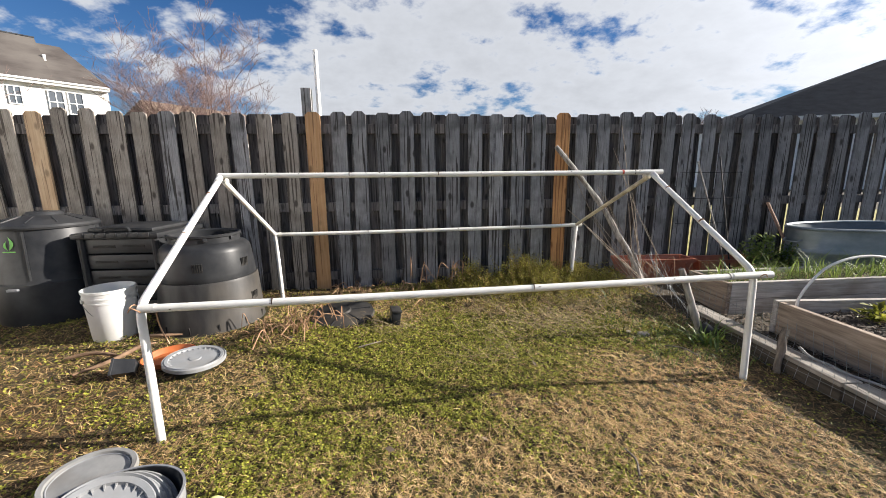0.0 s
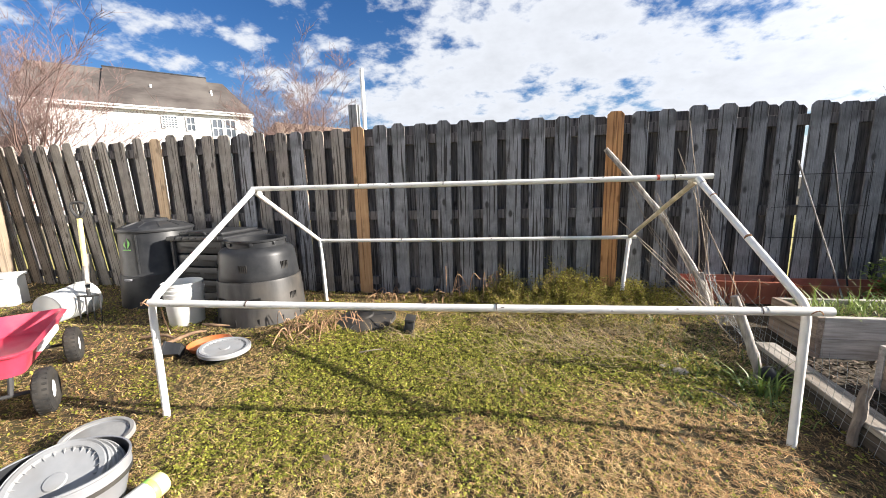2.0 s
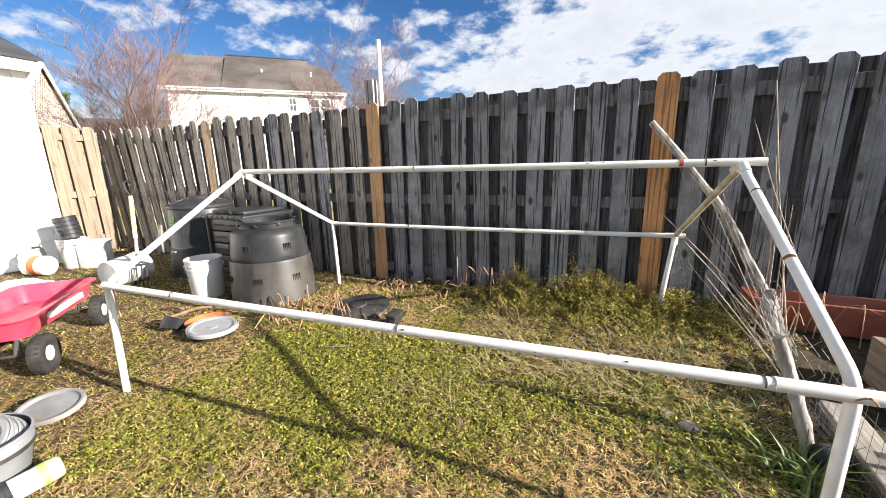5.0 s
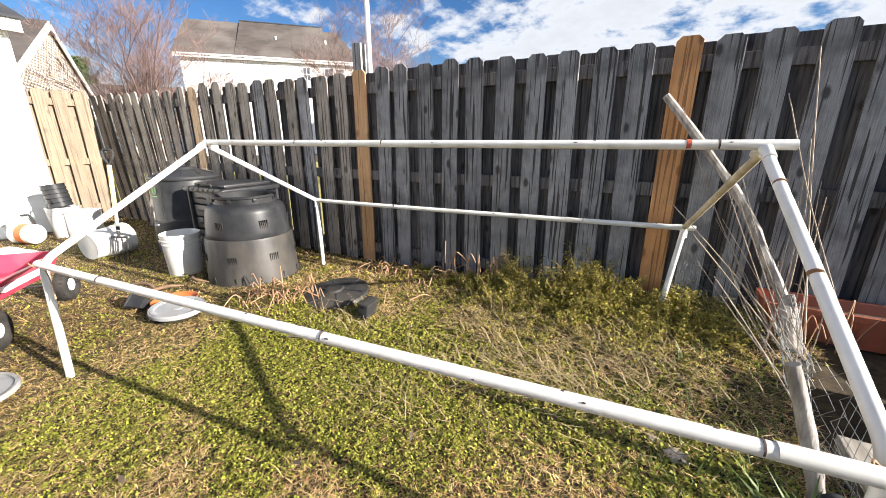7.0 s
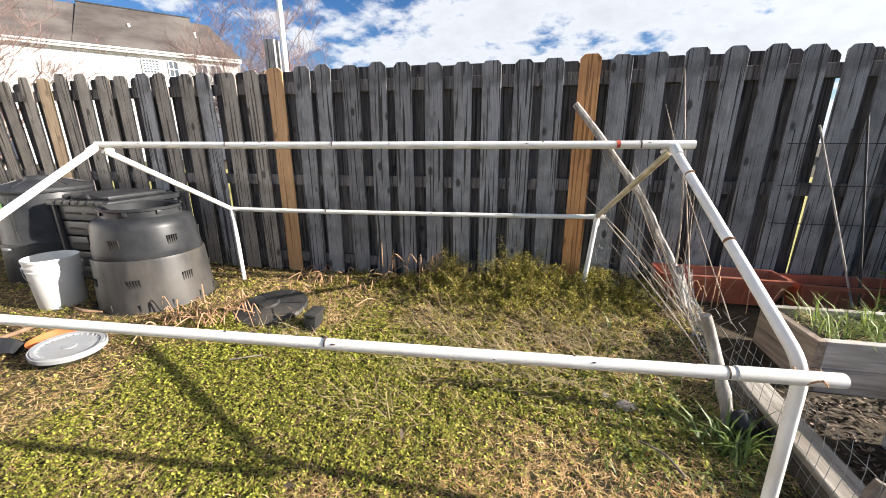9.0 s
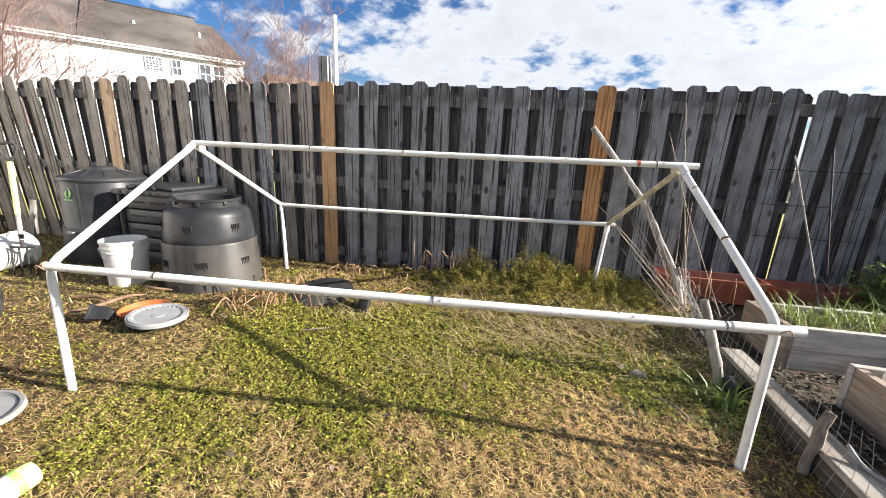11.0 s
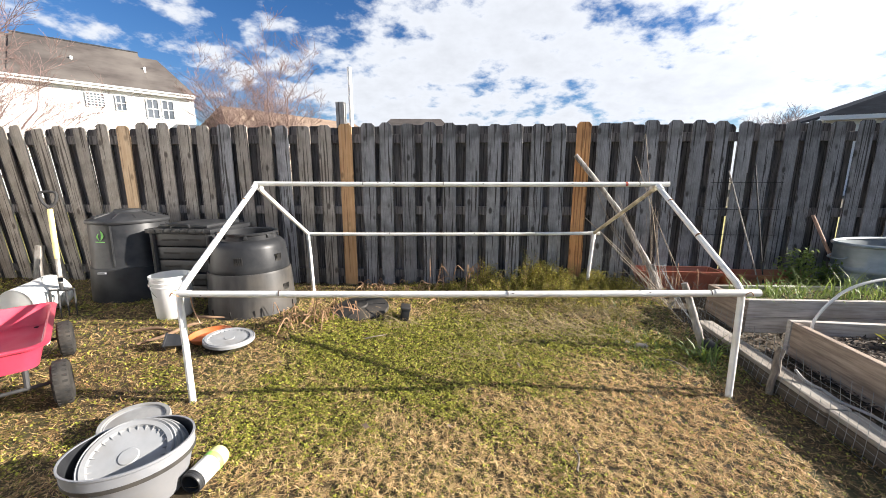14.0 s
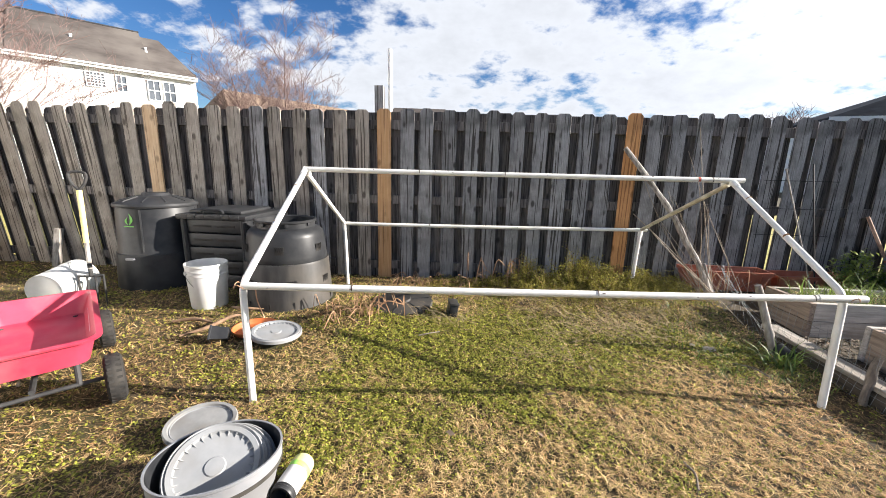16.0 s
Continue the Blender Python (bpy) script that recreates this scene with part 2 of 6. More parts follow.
M_BARK = surf("grey_driftwood", (0.14, 0.125, 0.11), (0.44, 0.41, 0.37), 0.9, 12, (3, 3, 0.6), 0.6, rnd=0.15, wear=(0.13, 0.10, 0.08), wear_scale=6, wear_amt=0.7)
M_OLD_STAKE = surf("old_stake", (0.07, 0.055, 0.043), (0.22, 0.185, 0.15), 0.9, 12, (3, 3, 0.6), 0.6, rnd=0.1)
M_MULCH = surf("mulch_soil", (0.016, 0.013, 0.010), (0.085, 0.065, 0.048), 0.95, 40, bump=1.0, rnd=0)
M_WIRE = surf("galvanised_wire", (0.16, 0.17, 0.17), (0.30, 0.31, 0.30), 0.6, 30, bump=0, metal=0.2)
M_TWIG = surf("bare_twigs", (0.104, 0.067, 0.061), (0.221, 0.148, 0.135), 0.85, 2.0, bump=0, rnd=0.3, island=True)
M_TRUNK = surf("tree_trunk", (0.30, 0.25, 0.21), (0.52, 0.46, 0.40), 0.85, 3.0, bump=0.3, rnd=0.1)
M_LEAF = surf("shrub_leaf", (0.09, 0.15, 0.035), (0.30, 0.36, 0.09), 0.55, 3.0, bump=0, rnd=0.35, island=True, trans=0.3)
M_STRAP = surf("blade_leaf", (0.051, 0.096, 0.018), (0.153, 0.204, 0.048), 0.55, 3.0, bump=0, rnd=0.3, island=True, trans=0.3)
M_PINE = surf("evergreen", (0.035, 0.06, 0.022), (0.09, 0.13, 0.045), 0.8, 1.0, bump=0, rnd=0.4, island=True)
M_SHINGLE = surf("roof_shingle", (0.046, 0.038, 0.034), (0.078, 0.065, 0.058), 0.95, 1.4, (1, 1, 3), 0.3, rnd=0.1, wear=(0.14, 0.125, 0.11), wear_scale=0.4, wear_amt=0.7)
M_SHINGLE_TAN = surf("tan_shingle", (0.15, 0.105, 0.075), (0.22, 0.16, 0.115), 0.95, 1.4, (1, 1, 3), 0.3, rnd=0.05)
M_SHINGLE_DARK = surf("dark_shingle", (0.022, 0.024, 0.028), (0.046, 0.049, 0.055), 0.95, 1.4, (1, 1, 3), 0.3, rnd=0.05)
M_SIDING = surf("cream_siding", (0.76, 0.75, 0.72), (0.82, 0.81, 0.78), 0.7, 2.0, (0.4, 0.4, 5), 0.15, rnd=0.03)
M_BRICK = surf("pale_brick", (0.42, 0.33, 0.25), (0.66, 0.57, 0.47), 0.9, 3.0, (1, 1, 3), 0.4, rnd=0.2)
M_MORTAR = surf("mortar", (0.504, 0.448, 0.378), (0.644, 0.588, 0.504), 0.95, 8)
M_TRIM = surf("white_trim", (0.76, 0.76, 0.74), (0.82, 0.82, 0.80), 0.6, 4, bump=0.02, rnd=0.02)
M_WHITE_WALL = surf("white_siding", (0.78, 0.78, 0.76), (0.84, 0.84, 0.83), 0.6, 2, (0.4, 0.4, 5), 0.08, rnd=0.02)
M_GLASS = surf("window_glass", (0.05, 0.06, 0.07), (0.09, 0.10, 0.115), 0.08, 1, bump=0, rnd=0.2, spec=0.8)
M_BLIND = surf("window_blind", (0.42, 0.42, 0.41), (0.52, 0.52, 0.51), 0.3, 3, (0.5, 0.5, 30), bump=0, rnd=0.1, spec=0.6)
M_YELLOW = surf("yellow_handle", (0.70, 0.56, 0.18), (0.80, 0.68, 0.30), 0.45, 10, bump=0.03)
M_LOGO = surf("green_print", (0.12, 0.42, 0.05), (0.16, 0.50, 0.08), 0.5, 10, bump=0)
M_LIME = surf("lime_label", (0.28, 0.62, 0.10), (0.34, 0.68, 0.14), 0.5, 10, bump=0)
M_LEMON = surf("lemon_label", (0.72, 0.72, 0.22), (0.80, 0.80, 0.36), 0.5, 10, bump=0)
M_STONE = surf("pale_stone", (0.42, 0.36, 0.29), (0.60, 0.53, 0.44), 0.9, 14, bump=0.4)


# ---- mesh helpers ----
def thing(name, at=(0, 0, 0), label="", category="", group="", kind="", rz=0.0):
    ob = new(name)
    ob.empty_display_size = 0.05
    ob.matrix_basis = pose(*at, 0, 0, rz)
    return tagged(ob, label, category, group, kind)


def mesh_of(name, bm, material, smooth=True):
    me = bpy.data.meshes.new(name)
    bmesh.ops.recalc_face_normals(bm, faces=bm.faces)
    bm.to_mesh(me)
    bm.free()
    me.materials.append(material)
    if smooth:
        me.polygons.foreach_set("use_smooth", [True] * len(me.polygons))
        me.set_sharp_from_angle(angle=radians(35))
    return me


def part(name, bm, material, parent=None, label="", smooth=True, m=None):
    me = bm if isinstance(bm, bpy.types.Mesh) else mesh_of(name, bm, material, smooth)
    ob = new(name, me)
    ob.parent = parent
    if m is not None:
        ob.matrix_basis = m
    return tagged(ob, label)


def solo(name, bm, material, label, category, group="", kind="", m=None, smooth=True):
    ob = part(name, bm, material, None, "", smooth, m)
    return tagged(ob, label, category, group, kind)


def box(bm, lo, hi, bevel=0.0):
    g = bmesh.new()
    bmesh.ops.create_cube(g, size=1)
    for v in g.verts:
        v.co = Vector([lo[i] + (hi[i] - lo[i]) * (v.co[i] + 0.5) for i in range(3)])
    if bevel:
        bmesh.ops.bevel(g, geom=g.edges[:], offset=bevel, segments=2, affect="EDGES", profile=0.6)
    return join(bm, g)


def join(bm, g, m=None):
    if m is not None:
        bmesh.ops.transform(g, matrix=m, verts=g.verts)
    tmp = bpy.data.meshes.new("tmp")
    g.to_mesh(tmp)
    g.free()
    bm.from_mesh(tmp)
    bpy.data.meshes.remove(tmp)
    return bm


def lathe(bm, prof, seg=40, sx=1.0, sy=1.0, at=(0, 0, 0)):
    """Turns a profile of (radius, height) about z."""
    rings = []
    for r, z in prof:
        if r < 1e-5:
            rings.append([bm.verts.new((at[0], at[1], at[2] + z))])
        else:
            rings.append([bm.verts.new((at[0] + sx * r * math.cos(2 * math.pi * i / seg), at[1] + sy * r * math.sin(2 * math.pi * i / seg), at[2] + z)) for i in range(seg)])
    for a, b in zip(rings, rings[1:]):
        for i in range(seg):
            j = (i + 1) % seg
            if len(a) == 1 and len(b) == 1:
                continue
            if len(a) == 1:
                bm.faces.new((a[0], b[i], b[j]))
            elif len(b) == 1:
                bm.faces.new((a[i], a[j], b[0]))
            else:
                bm.faces.new((a[i], a[j], b[j], b[i]))
    return bm


def tube(bm, pts, radii, seg=10, caps=True):
    """A tube along points, with one radius or one for each point."""
    pts = [Vector(p) for p in pts]
    if isinstance(radii, (int, float)):
        radii = [radii] * len(pts)
    rings, up = [], None
    for i, p in enumerate(pts):
        d = (pts[min(i + 1, len(pts) - 1)] - pts[max(i - 1, 0)]).normalized()
        if up is None:
            up = d.orthogonal().normalized()
        up = (up - d * up.dot(d))
        up = up.normalized() if up.length > 1e-6 else d.orthogonal().normalized()
        side = d.cross(up)
        rings.append([bm.verts.new(p + radii[i] * (math.cos(2 * math.pi * k / seg) * up + math.sin(2 * math.pi * k / seg) * side)) for k in range(seg)])
    for a, b in zip(rings, rings[1:]):
        for k in range(seg):
            j = (k + 1) % seg
            bm.faces.new((a[k], a[j], b[j], b[k]))
    if caps:
        bm.faces.new(rings[0][::-1])
        bm.faces.new(rings[-1])
    return bm


def smooth_path(pts, n=6):
    """A Catmull-Rom curve through points."""
    pts = [Vector(p) for p in pts]
    p = [2 * pts[0] - pts[1], *pts, 2 * pts[-1] - pts[-2]]
    out = []
    for i in range(1, len(p) - 2):
        for k in range(n):
            t = k / n
            out.append(0.5 * ((2 * p[i]) + (p[i + 1] - p[i - 1]) * t + (2 * p[i - 1] - 5 * p[i] + 4 * p[i + 1] - p[i + 2]) * t * t + (3 * p[i] - p[i - 1] - 3 * p[i + 1] + p[i + 2]) * t ** 3))
    return out + [pts[-1]]


def fast_mesh(name, verts, faces_flat, sizes, material):
    me = bpy.data.meshes.new(name)
    me.vertices.add(len(verts))
    me.vertices.foreach_set("co", np.asarray(verts, np.float32).ravel())
    me.loops.add(len(faces_flat))
    me.loops.foreach_set("vertex_index", np.asarray(faces_flat, np.int32))
    me.polygons.add(len(sizes))
    starts = np.concatenate(([0], np.cumsum(sizes)[:-1]))
    me.polygons.foreach_set("loop_start", starts.astype(np.int32))
    me.update(calc_edges=True)
    me.validate()
    me.materials.append(material)
    return me


def ground_z(x, y):
    """The lie of the lawn: nearly level, a low bank along the fence at one end."""
    x, y = np.asarray(x, float), np.asarray(y, float)
    bank = 0.13 * np.exp(-((x - 1.7) / 1.1) ** 2) * np.clip((y - 3.0) / 1.0, 0, 1) * np.clip((5.0 - y) / 0.6, 0, 1)
    dip = -0.03 * np.exp(-((x + 1.3) ** 2 + (y - 1.7) ** 2) / 0.8)
    lumps = 0.008 * np.sin(3.1 * x + 1.3 * y) * np.sin(2.3 * y - 1.1 * x + 0.7)
    near = np.clip(1.5 - np.maximum(np.abs(x) / 8, np.abs(y - 2) / 6), 0, 1)
    return (bank + dip + lumps) * near


def gz(x, y):
    return float(ground_z(x, y))


# ---- ground ----
xs = np.unique(np.concatenate((np.linspace(-260, -9, 8), np.linspace(-9, 9, 150), np.linspace(9, 260, 8))))
ys = np.unique(np.concatenate((np.linspace(-120, -3, 6), np.linspace(-3, 6, 80), np.linspace(6, 320, 10))))
gx, gy = np.meshgrid(xs, ys)
gv = np.stack((gx, gy, ground_z(gx, gy)), -1).reshape(-1, 3)
nx, ny = len(xs), len(ys)
idx = np.arange(nx * ny).reshape(ny, nx)
gf = np.stack((idx[:-1, :-1], idx[:-1, 1:], idx[1:, 1:], idx[1:, :-1]), -1).reshape(-1, 4)
ground = new("ground", fast_mesh("ground", gv, gf.ravel(), [4] * len(gf), M_SOIL))
tagged(ground, "patchy winter lawn soil under short brown and green grass", "ground", kind="structure")


M_FAR_LAWN = surf("far_lawn", (0.16, 0.15, 0.035), (0.42, 0.38, 0.11), 0.9, 18, bump=0.8, rnd=0, wear=(0.36, 0.29, 0.11), wear_scale=0.6, wear_amt=0.7)
lv = [(x, y, 0.012) for y in (4.35, 9.0, 16.0) for x in (-14.0, -5.0, 5.0, 14.0)]
lf = [(j * 4 + i, j * 4 + i + 1, j * 4 + i + 5, j * 4 + i + 4) for j in range(2) for i in range(3)]
tagged(new("lawn_beyond", fast_mesh("lawn_beyond", lv, np.array(lf).ravel(), [4] * 6, M_FAR_LAWN)), "sunlit yellow-green lawn behind the fence", "lawn", kind="structure")


# ---- back fence ----
def picket_mesh(name, w, h, th, material, seed):
    r = random.Random(seed)
    bm = bmesh.new()
    c = 0.028 + r.uniform(-0.006, 0.006)
    out = [(-w / 2, 0), (w / 2, 0), (w / 2, h - c), (w / 2 - c, h), (-w / 2 + c, h), (-w / 2, h - c)]
    front = [bm.verts.new((x, 0, z)) for x, z in out]
    back = [bm.verts.new((x, th, z)) for x, z in out]
    bm.faces.new(front)
    bm.faces.new(back[::-1])
    for i in range(6):
        j = (i + 1) % 6
        bm.faces.new((front[i], back[i], back[j], front[j]))
    vert = [e for e in bm.edges if abs(e.verts[0].co.z - e.verts[1].co.z) > 0.5]
    bmesh.ops.bevel(bm, geom=vert, offset=0.003, segments=1, affect="EDGES")
    return mesh_of(name, bm, material, False)


FENCE_Y, PITCH = 4.112, 2.44 / 11
NEW_AT = (-11, 0, 11)                                # pickets that were replaced, counted from the tall post
fence = thing("fence", (0, FENCE_Y, 0), "weathered grey shadowbox fence with dog-eared pickets, some replaced", "fence")
P_FRONT = [picket_mesh("picket", 0.138 + 0.004 * math.sin(i * 5), 1.80 + 0.012 * math.sin(i * 3.3), 0.017, M_GREY_WOOD, i) for i in range(6)]
P_REAR = [picket_mesh("rear_picket", 0.176, 1.79, 0.017, M_REAR_SHADED, 20 + i) for i in range(3)]
P_LIGHT = [picket_mesh("picket", 0.138 + 0.004 * math.sin(i * 4), 1.80 + 0.012 * math.sin(i * 2.3), 0.017, M_LIGHT_WOOD, 70 + i) for i in range(4)]
P_PALE = picket_mesh("new_picket", 0.140, 1.81, 0.018, M_PALE_PINE, 41)
P_MID = picket_mesh("new_picket", 0.140, 1.81, 0.018, M_MID_PINE, 42)
P_NEW = picket_mesh("new_picket", 0.140, 1.81, 0.018, M_NEW_WOOD, 40)
r = random.Random(5)
for k in range(-22, 34):
    x = -1.0 + k * PITCH
    if k == 1:
        x += 0.015
    if k == 2:
        x -= 0.02
    top = 1.72 + 0.012 * math.sin(k * 0.55) + r.uniform(-0.01, 0.01) + (0.02 if k < -8 else 0)
    lean = -min(max(-11 - k, 0) * 1.5, 7.0)           # the end panel has sunk to one side
    if k in NEW_AT:
        part("new_picket", P_PALE if k < 0 else P_MID if k == 0 else P_NEW, None, fence, "new pale pine picket" if k < 0 else "new tan pine picket" if k == 0 else "new orange pine picket", m=pose(x, -0.003, 1.725 - 1.81, 0, r.uniform(-0.3, 0.3), 0))
    else:
        part("picket", P_LIGHT[r.randrange(4)] if k < -6 or (k < 0 and (k * 7) % 3) else P_FRONT[r.randrange(6)], None, fence, m=pose(x - 0.013 * lean + r.uniform(-0.008, 0.008), r.uniform(-0.004, 0.003), top - 1.80, r.uniform(-0.4, 0.3), lean + r.uniform(-0.5, 0.5), r.uniform(-1.2, 1.2)))
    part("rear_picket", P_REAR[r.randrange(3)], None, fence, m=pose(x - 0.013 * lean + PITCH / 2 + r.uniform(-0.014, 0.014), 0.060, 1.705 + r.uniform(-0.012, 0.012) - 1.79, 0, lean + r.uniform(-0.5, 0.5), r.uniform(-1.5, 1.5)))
for s in range(-2, 3):
    x0 = -1.0 + s * 2.44
    for z in (1.575, 0.83, 0.13):
        bm = box(bmesh.new(), (x0 + 0.004, 0.0195, z - 0.044), (x0 + 2.436, 0.0575, z + 0.044), 0.003)
        part("rail", bm, M_REAR_SHADED, fence, smooth=False)
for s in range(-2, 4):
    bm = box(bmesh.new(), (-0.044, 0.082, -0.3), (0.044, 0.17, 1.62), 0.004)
    part("post", bm, M_REAR_SHADED, fence, smooth=False, m=pose(-1.0 + s * 2.44 + 0.09, 0, 0))
bm = box(bmesh.new(), (-1.105, 0.064, -0.3), (-1.017, 0.152, 1.955), 0.004)
part("tall_post", bm, M_GREY_WOOD, fence, "taller grey post sistered behind the fence", smooth=False)
bm = tube(bmesh.new(), [(-0.955, 0.115, 0.0), (-0.957, 0.115, 2.30)], 0.021, 12)
solo("slim_pole", bm, M_TRIM, "slim white pole standing behind the fence", "pole", m=pose(0, FENCE_Y, 0))

# ---- side fence, new boards ----
side_fence = thing("side_fence", (-5.80, 4.07, 0), "tan pine side fence meeting the grey back fence", "fence")
P_TAN = picket_mesh("tan_picket", 0.14, 1.82, 0.018, M_TAN_WOOD, 61)
P_TAN_REAR = picket_mesh("rear_picket", 0.14, 1.80, 0.018, M_TAN_WOOD, 62)
for k in range(0, 9):
    part("picket", P_TAN, None, side_fence, m=pose(0, -0.09 - k * 0.215, -0.03, 0, r.uniform(-0.4, 0.4), 90))
    part("rear_picket", P_TAN_REAR, None, side_fence, m=pose(-0.06, -0.2 - k * 0.215, -0.03, 0, r.uniform(-0.4, 0.4), 90))
for z in (1.64, 0.85, 0.2):
    part("rail", box(bmesh.new(), (-0.058, -1.98, z - 0.044), (-0.020, 0.0, z + 0.044), 0.003), M_TAN_WOOD, side_fence, smooth=False)
part("post", box(bmesh.new(), (-0.16, -0.02, -0.3), (-0.07, 0.03, 1.72), 0.004), M_TAN_WOOD, side_fence, smooth=False)


# ---- pipe frame ----
FL, FR, BL, BR = Vector((-1.237, 1.934, 0.582)), Vector((1.731, 2.106, 0.589)), Vector((-1.327, 3.806, 0.612)), Vector((1.572, 3.979, 0.620))
RL, RR = Vector((-1.287, 2.861, 1.132)), Vector((1.633, 2.932, 1.131))
FLf, FRf, BLf, BRf = Vector((-1.212, 1.895, -0.12)), Vector((1.715, 2.075, -0.10)), Vector((-1.310, 3.806, -0.10)), Vector((1.498, 3.870, 0.0))
PIPE = 0.0172
pvc = thing("pipe_frame", (0, 0, 0), "white plastic pipe frame of a small tunnel, bare and stained", "pipe frame")


def bent(a, knee, b, r=0.035):
    """A pipe bent at the knee."""
    u, v = (a - knee).normalized(), (b - knee).normalized()
    arc = []
    for i in range(7):
        t = i / 6
        p0, p2 = knee + u * r, knee + v * r
        arc.append((1 - t) ** 2 * p0 + 2 * t * (1 - t) * knee + t * t * p2)
    return [a, *arc, b]


def pipe(name, pts, rad=PIPE, mat=None, label=""):
    return part(name, tube(bmesh.new(), pts, rad, 16), mat or M_PVC, pvc, label)


pipe("bent_leg", bent(FLf, FL, RL - Vector((0, 0.01, 0.012)), 0.06))
pipe("bent_leg", bent(FRf, FR + Vector((0.012, 0.03, 0.0)), RR - Vector((0, 0.01, 0.012)), 0.06))
pipe("leg", [BLf, BL])
pipe("leg", [BRf, BR])
pipe("rafter", [RL + Vector((0, 0.02, -0.03)), BL])
pipe("rafter", [RR + Vector((0, 0.02, -0.03)), BR], 0.0160, M_PVC_DIRTY, "grimy yellowed pipe")
ux = (FR - FL).normalized()
f0, f1 = FL + ux * 0.03 + Vector((0, -0.02, 0.0)), FR + ux * 0.065 + Vector((0, -0.02, 0.0))
g0, g1 = RL + Vector((-0.015, 0, 0.0)), RR + (RR - RL).normalized() * 0.085
h0, h1 = BL.copy(), BR + (BR - BL).normalized() * 0.06
sag = lambda a, b, d: [a.lerp(b, i / 10) - Vector((0, 0, d * 4 * (i / 10) * (1 - i / 10))) for i in range(11)]
pipe("front_rail", sag(f0, f1, 0.004))
pipe("ridge_rail", sag(g0, g1, 0.003))
pipe("back_rail", sag(h0, h1, 0.006))
for a, b, spots in ((f0, f1, (0.035, 0.17, 0.45, 0.52, 0.565, 0.70, 0.78, 0.915)), (g0, g1, (0.13, 0.27, 0.34, 0.42, 0.465, 0.545, 0.76, 0.93)), (h0, h1, (0.10, 0.28, 0.45, 0.58, 0.78, 0.94))):
    d = (b - a).normalized()
    for i, s in enumerate(spots):
        p = a.lerp(b, s)
        if i in (1, 4, 7):
            w = 0.0015 + 0.0015 * random.random()
            part("pipe_mark", tube(bmesh.new(), [p - d * w, p + d * w], PIPE + 0.0007, 14), M_MARK, pvc, "thin dark stained band")
        for j in range(2):
            ang, q = random.uniform(-2.6, 0.6), p + d * random.uniform(-0.12, 0.12)
            bm = bmesh.new()
            bmesh.ops.create_icosphere(bm, subdivisions=1, radius=0.0045)
            part("pipe_spot", bm, M_MARK, pvc, "dark rust spot", m=Matrix.Translation(q + Vector((0, PIPE * math.sin(ang) * 0.93, PIPE * math.cos(ang) * 0.93))) @ Matrix.Diagonal((1.0 + random.random(), 0.55, 0.55, 1)))
p = g0.lerp(g1, 0.90)
part("pipe_mark", tube(bmesh.new(), [p - ux * 0.008, p + ux * 0.008], PIPE + 0.0009, 14), M_MARK_RED, pvc, "red tape band")
for kn in (FL, FR):
    part("pipe_socket", tube(bmesh.new(), [kn + Vector((0.012, -0.018, 0)), kn + ux * 0.075 + Vector((0, -0.019, 0))] if kn is FL else [kn - ux * 0.17 + Vector((0, -0.02, 0)), kn + ux * 0.0655 + Vector((0, -0.02, 0))], PIPE + 0.0016, 16), M_PVC, pvc)
for kn in (BL, BR):
    part("pipe_elbow", tube(bmesh.new(), [kn - Vector((0, 0, 0.06)), kn + Vector((0, 0, 0.012))], PIPE + 0.004, 16), M_PVC, pvc)
    part("pipe_socket", tube(bmesh.new(), [kn, kn + (h1 - h0).normalized() * (0.05 if kn is BL else -0.06)], PIPE + 0.0016, 16), M_PVC, pvc)
for kn, off in ((RL, 0.05), (RR, 0.05)):
    for q in (BL, FL) if kn is RL else (BR, FR):
        d = (q - kn).normalized()
        part("pipe_socket", tube(bmesh.new(), [kn + d * 0.022, kn + d * 0.075], PIPE + 0.0016, 16), M_PVC, pvc)
for kn, far in ((FL, RL), (FR, RR)):
    d = (far - kn).normalized()
    for s in (0.45, 0.8):
        p = kn.lerp(far, s)
        part("pipe_mark", tube(bmesh.new(), [p - d * 0.0010, p + d * 0.0010], PIPE + 0.0004, 14), M_STALK, pvc, "dark stained band")
# wire ties at the front knees
for kn in (FL, FR):
    pts = [kn + Vector((0.032 * math.cos(a), -0.012 + 0.034 * math.sin(a), 0.012 * math.sin(3 * a))) for a in np.linspace(0, 4 * math.pi, 26)]
    part("wire_tie", tube(bmesh.new(), pts, 0.0022, 5), M_STALK, pvc, "rusty wire tie")
pts = smooth_path([FL + Vector((0.03, -0.03, 0)), FL + Vector((0.07, -0.02, 0.01)), FL + Vector((0.075, -0.01, -0.08)), FL + Vector((0.11, -0.02, -0.16))], 5)
part("wire_tie", tube(bmesh.new(), pts, 0.003, 5), M_STALK, pvc, "loose tan cord")


# ---- houses beyond the fence ----
def slab(bm, pts, thick):
    """A flat polygon given thickness downwards."""
    top = [bm.verts.new(p) for p in pts]
    low = [bm.verts.new(Vector(p) - Vector((0, 0, thick))) for p in pts]
    bm.faces.new(top)
    bm.faces.new(low[::-1])
    n = len(pts)
    for i in range(n):
        bm.faces.new((top[i], low[i], low[(i + 1) % n], top[(i + 1) % n]))
    return bm


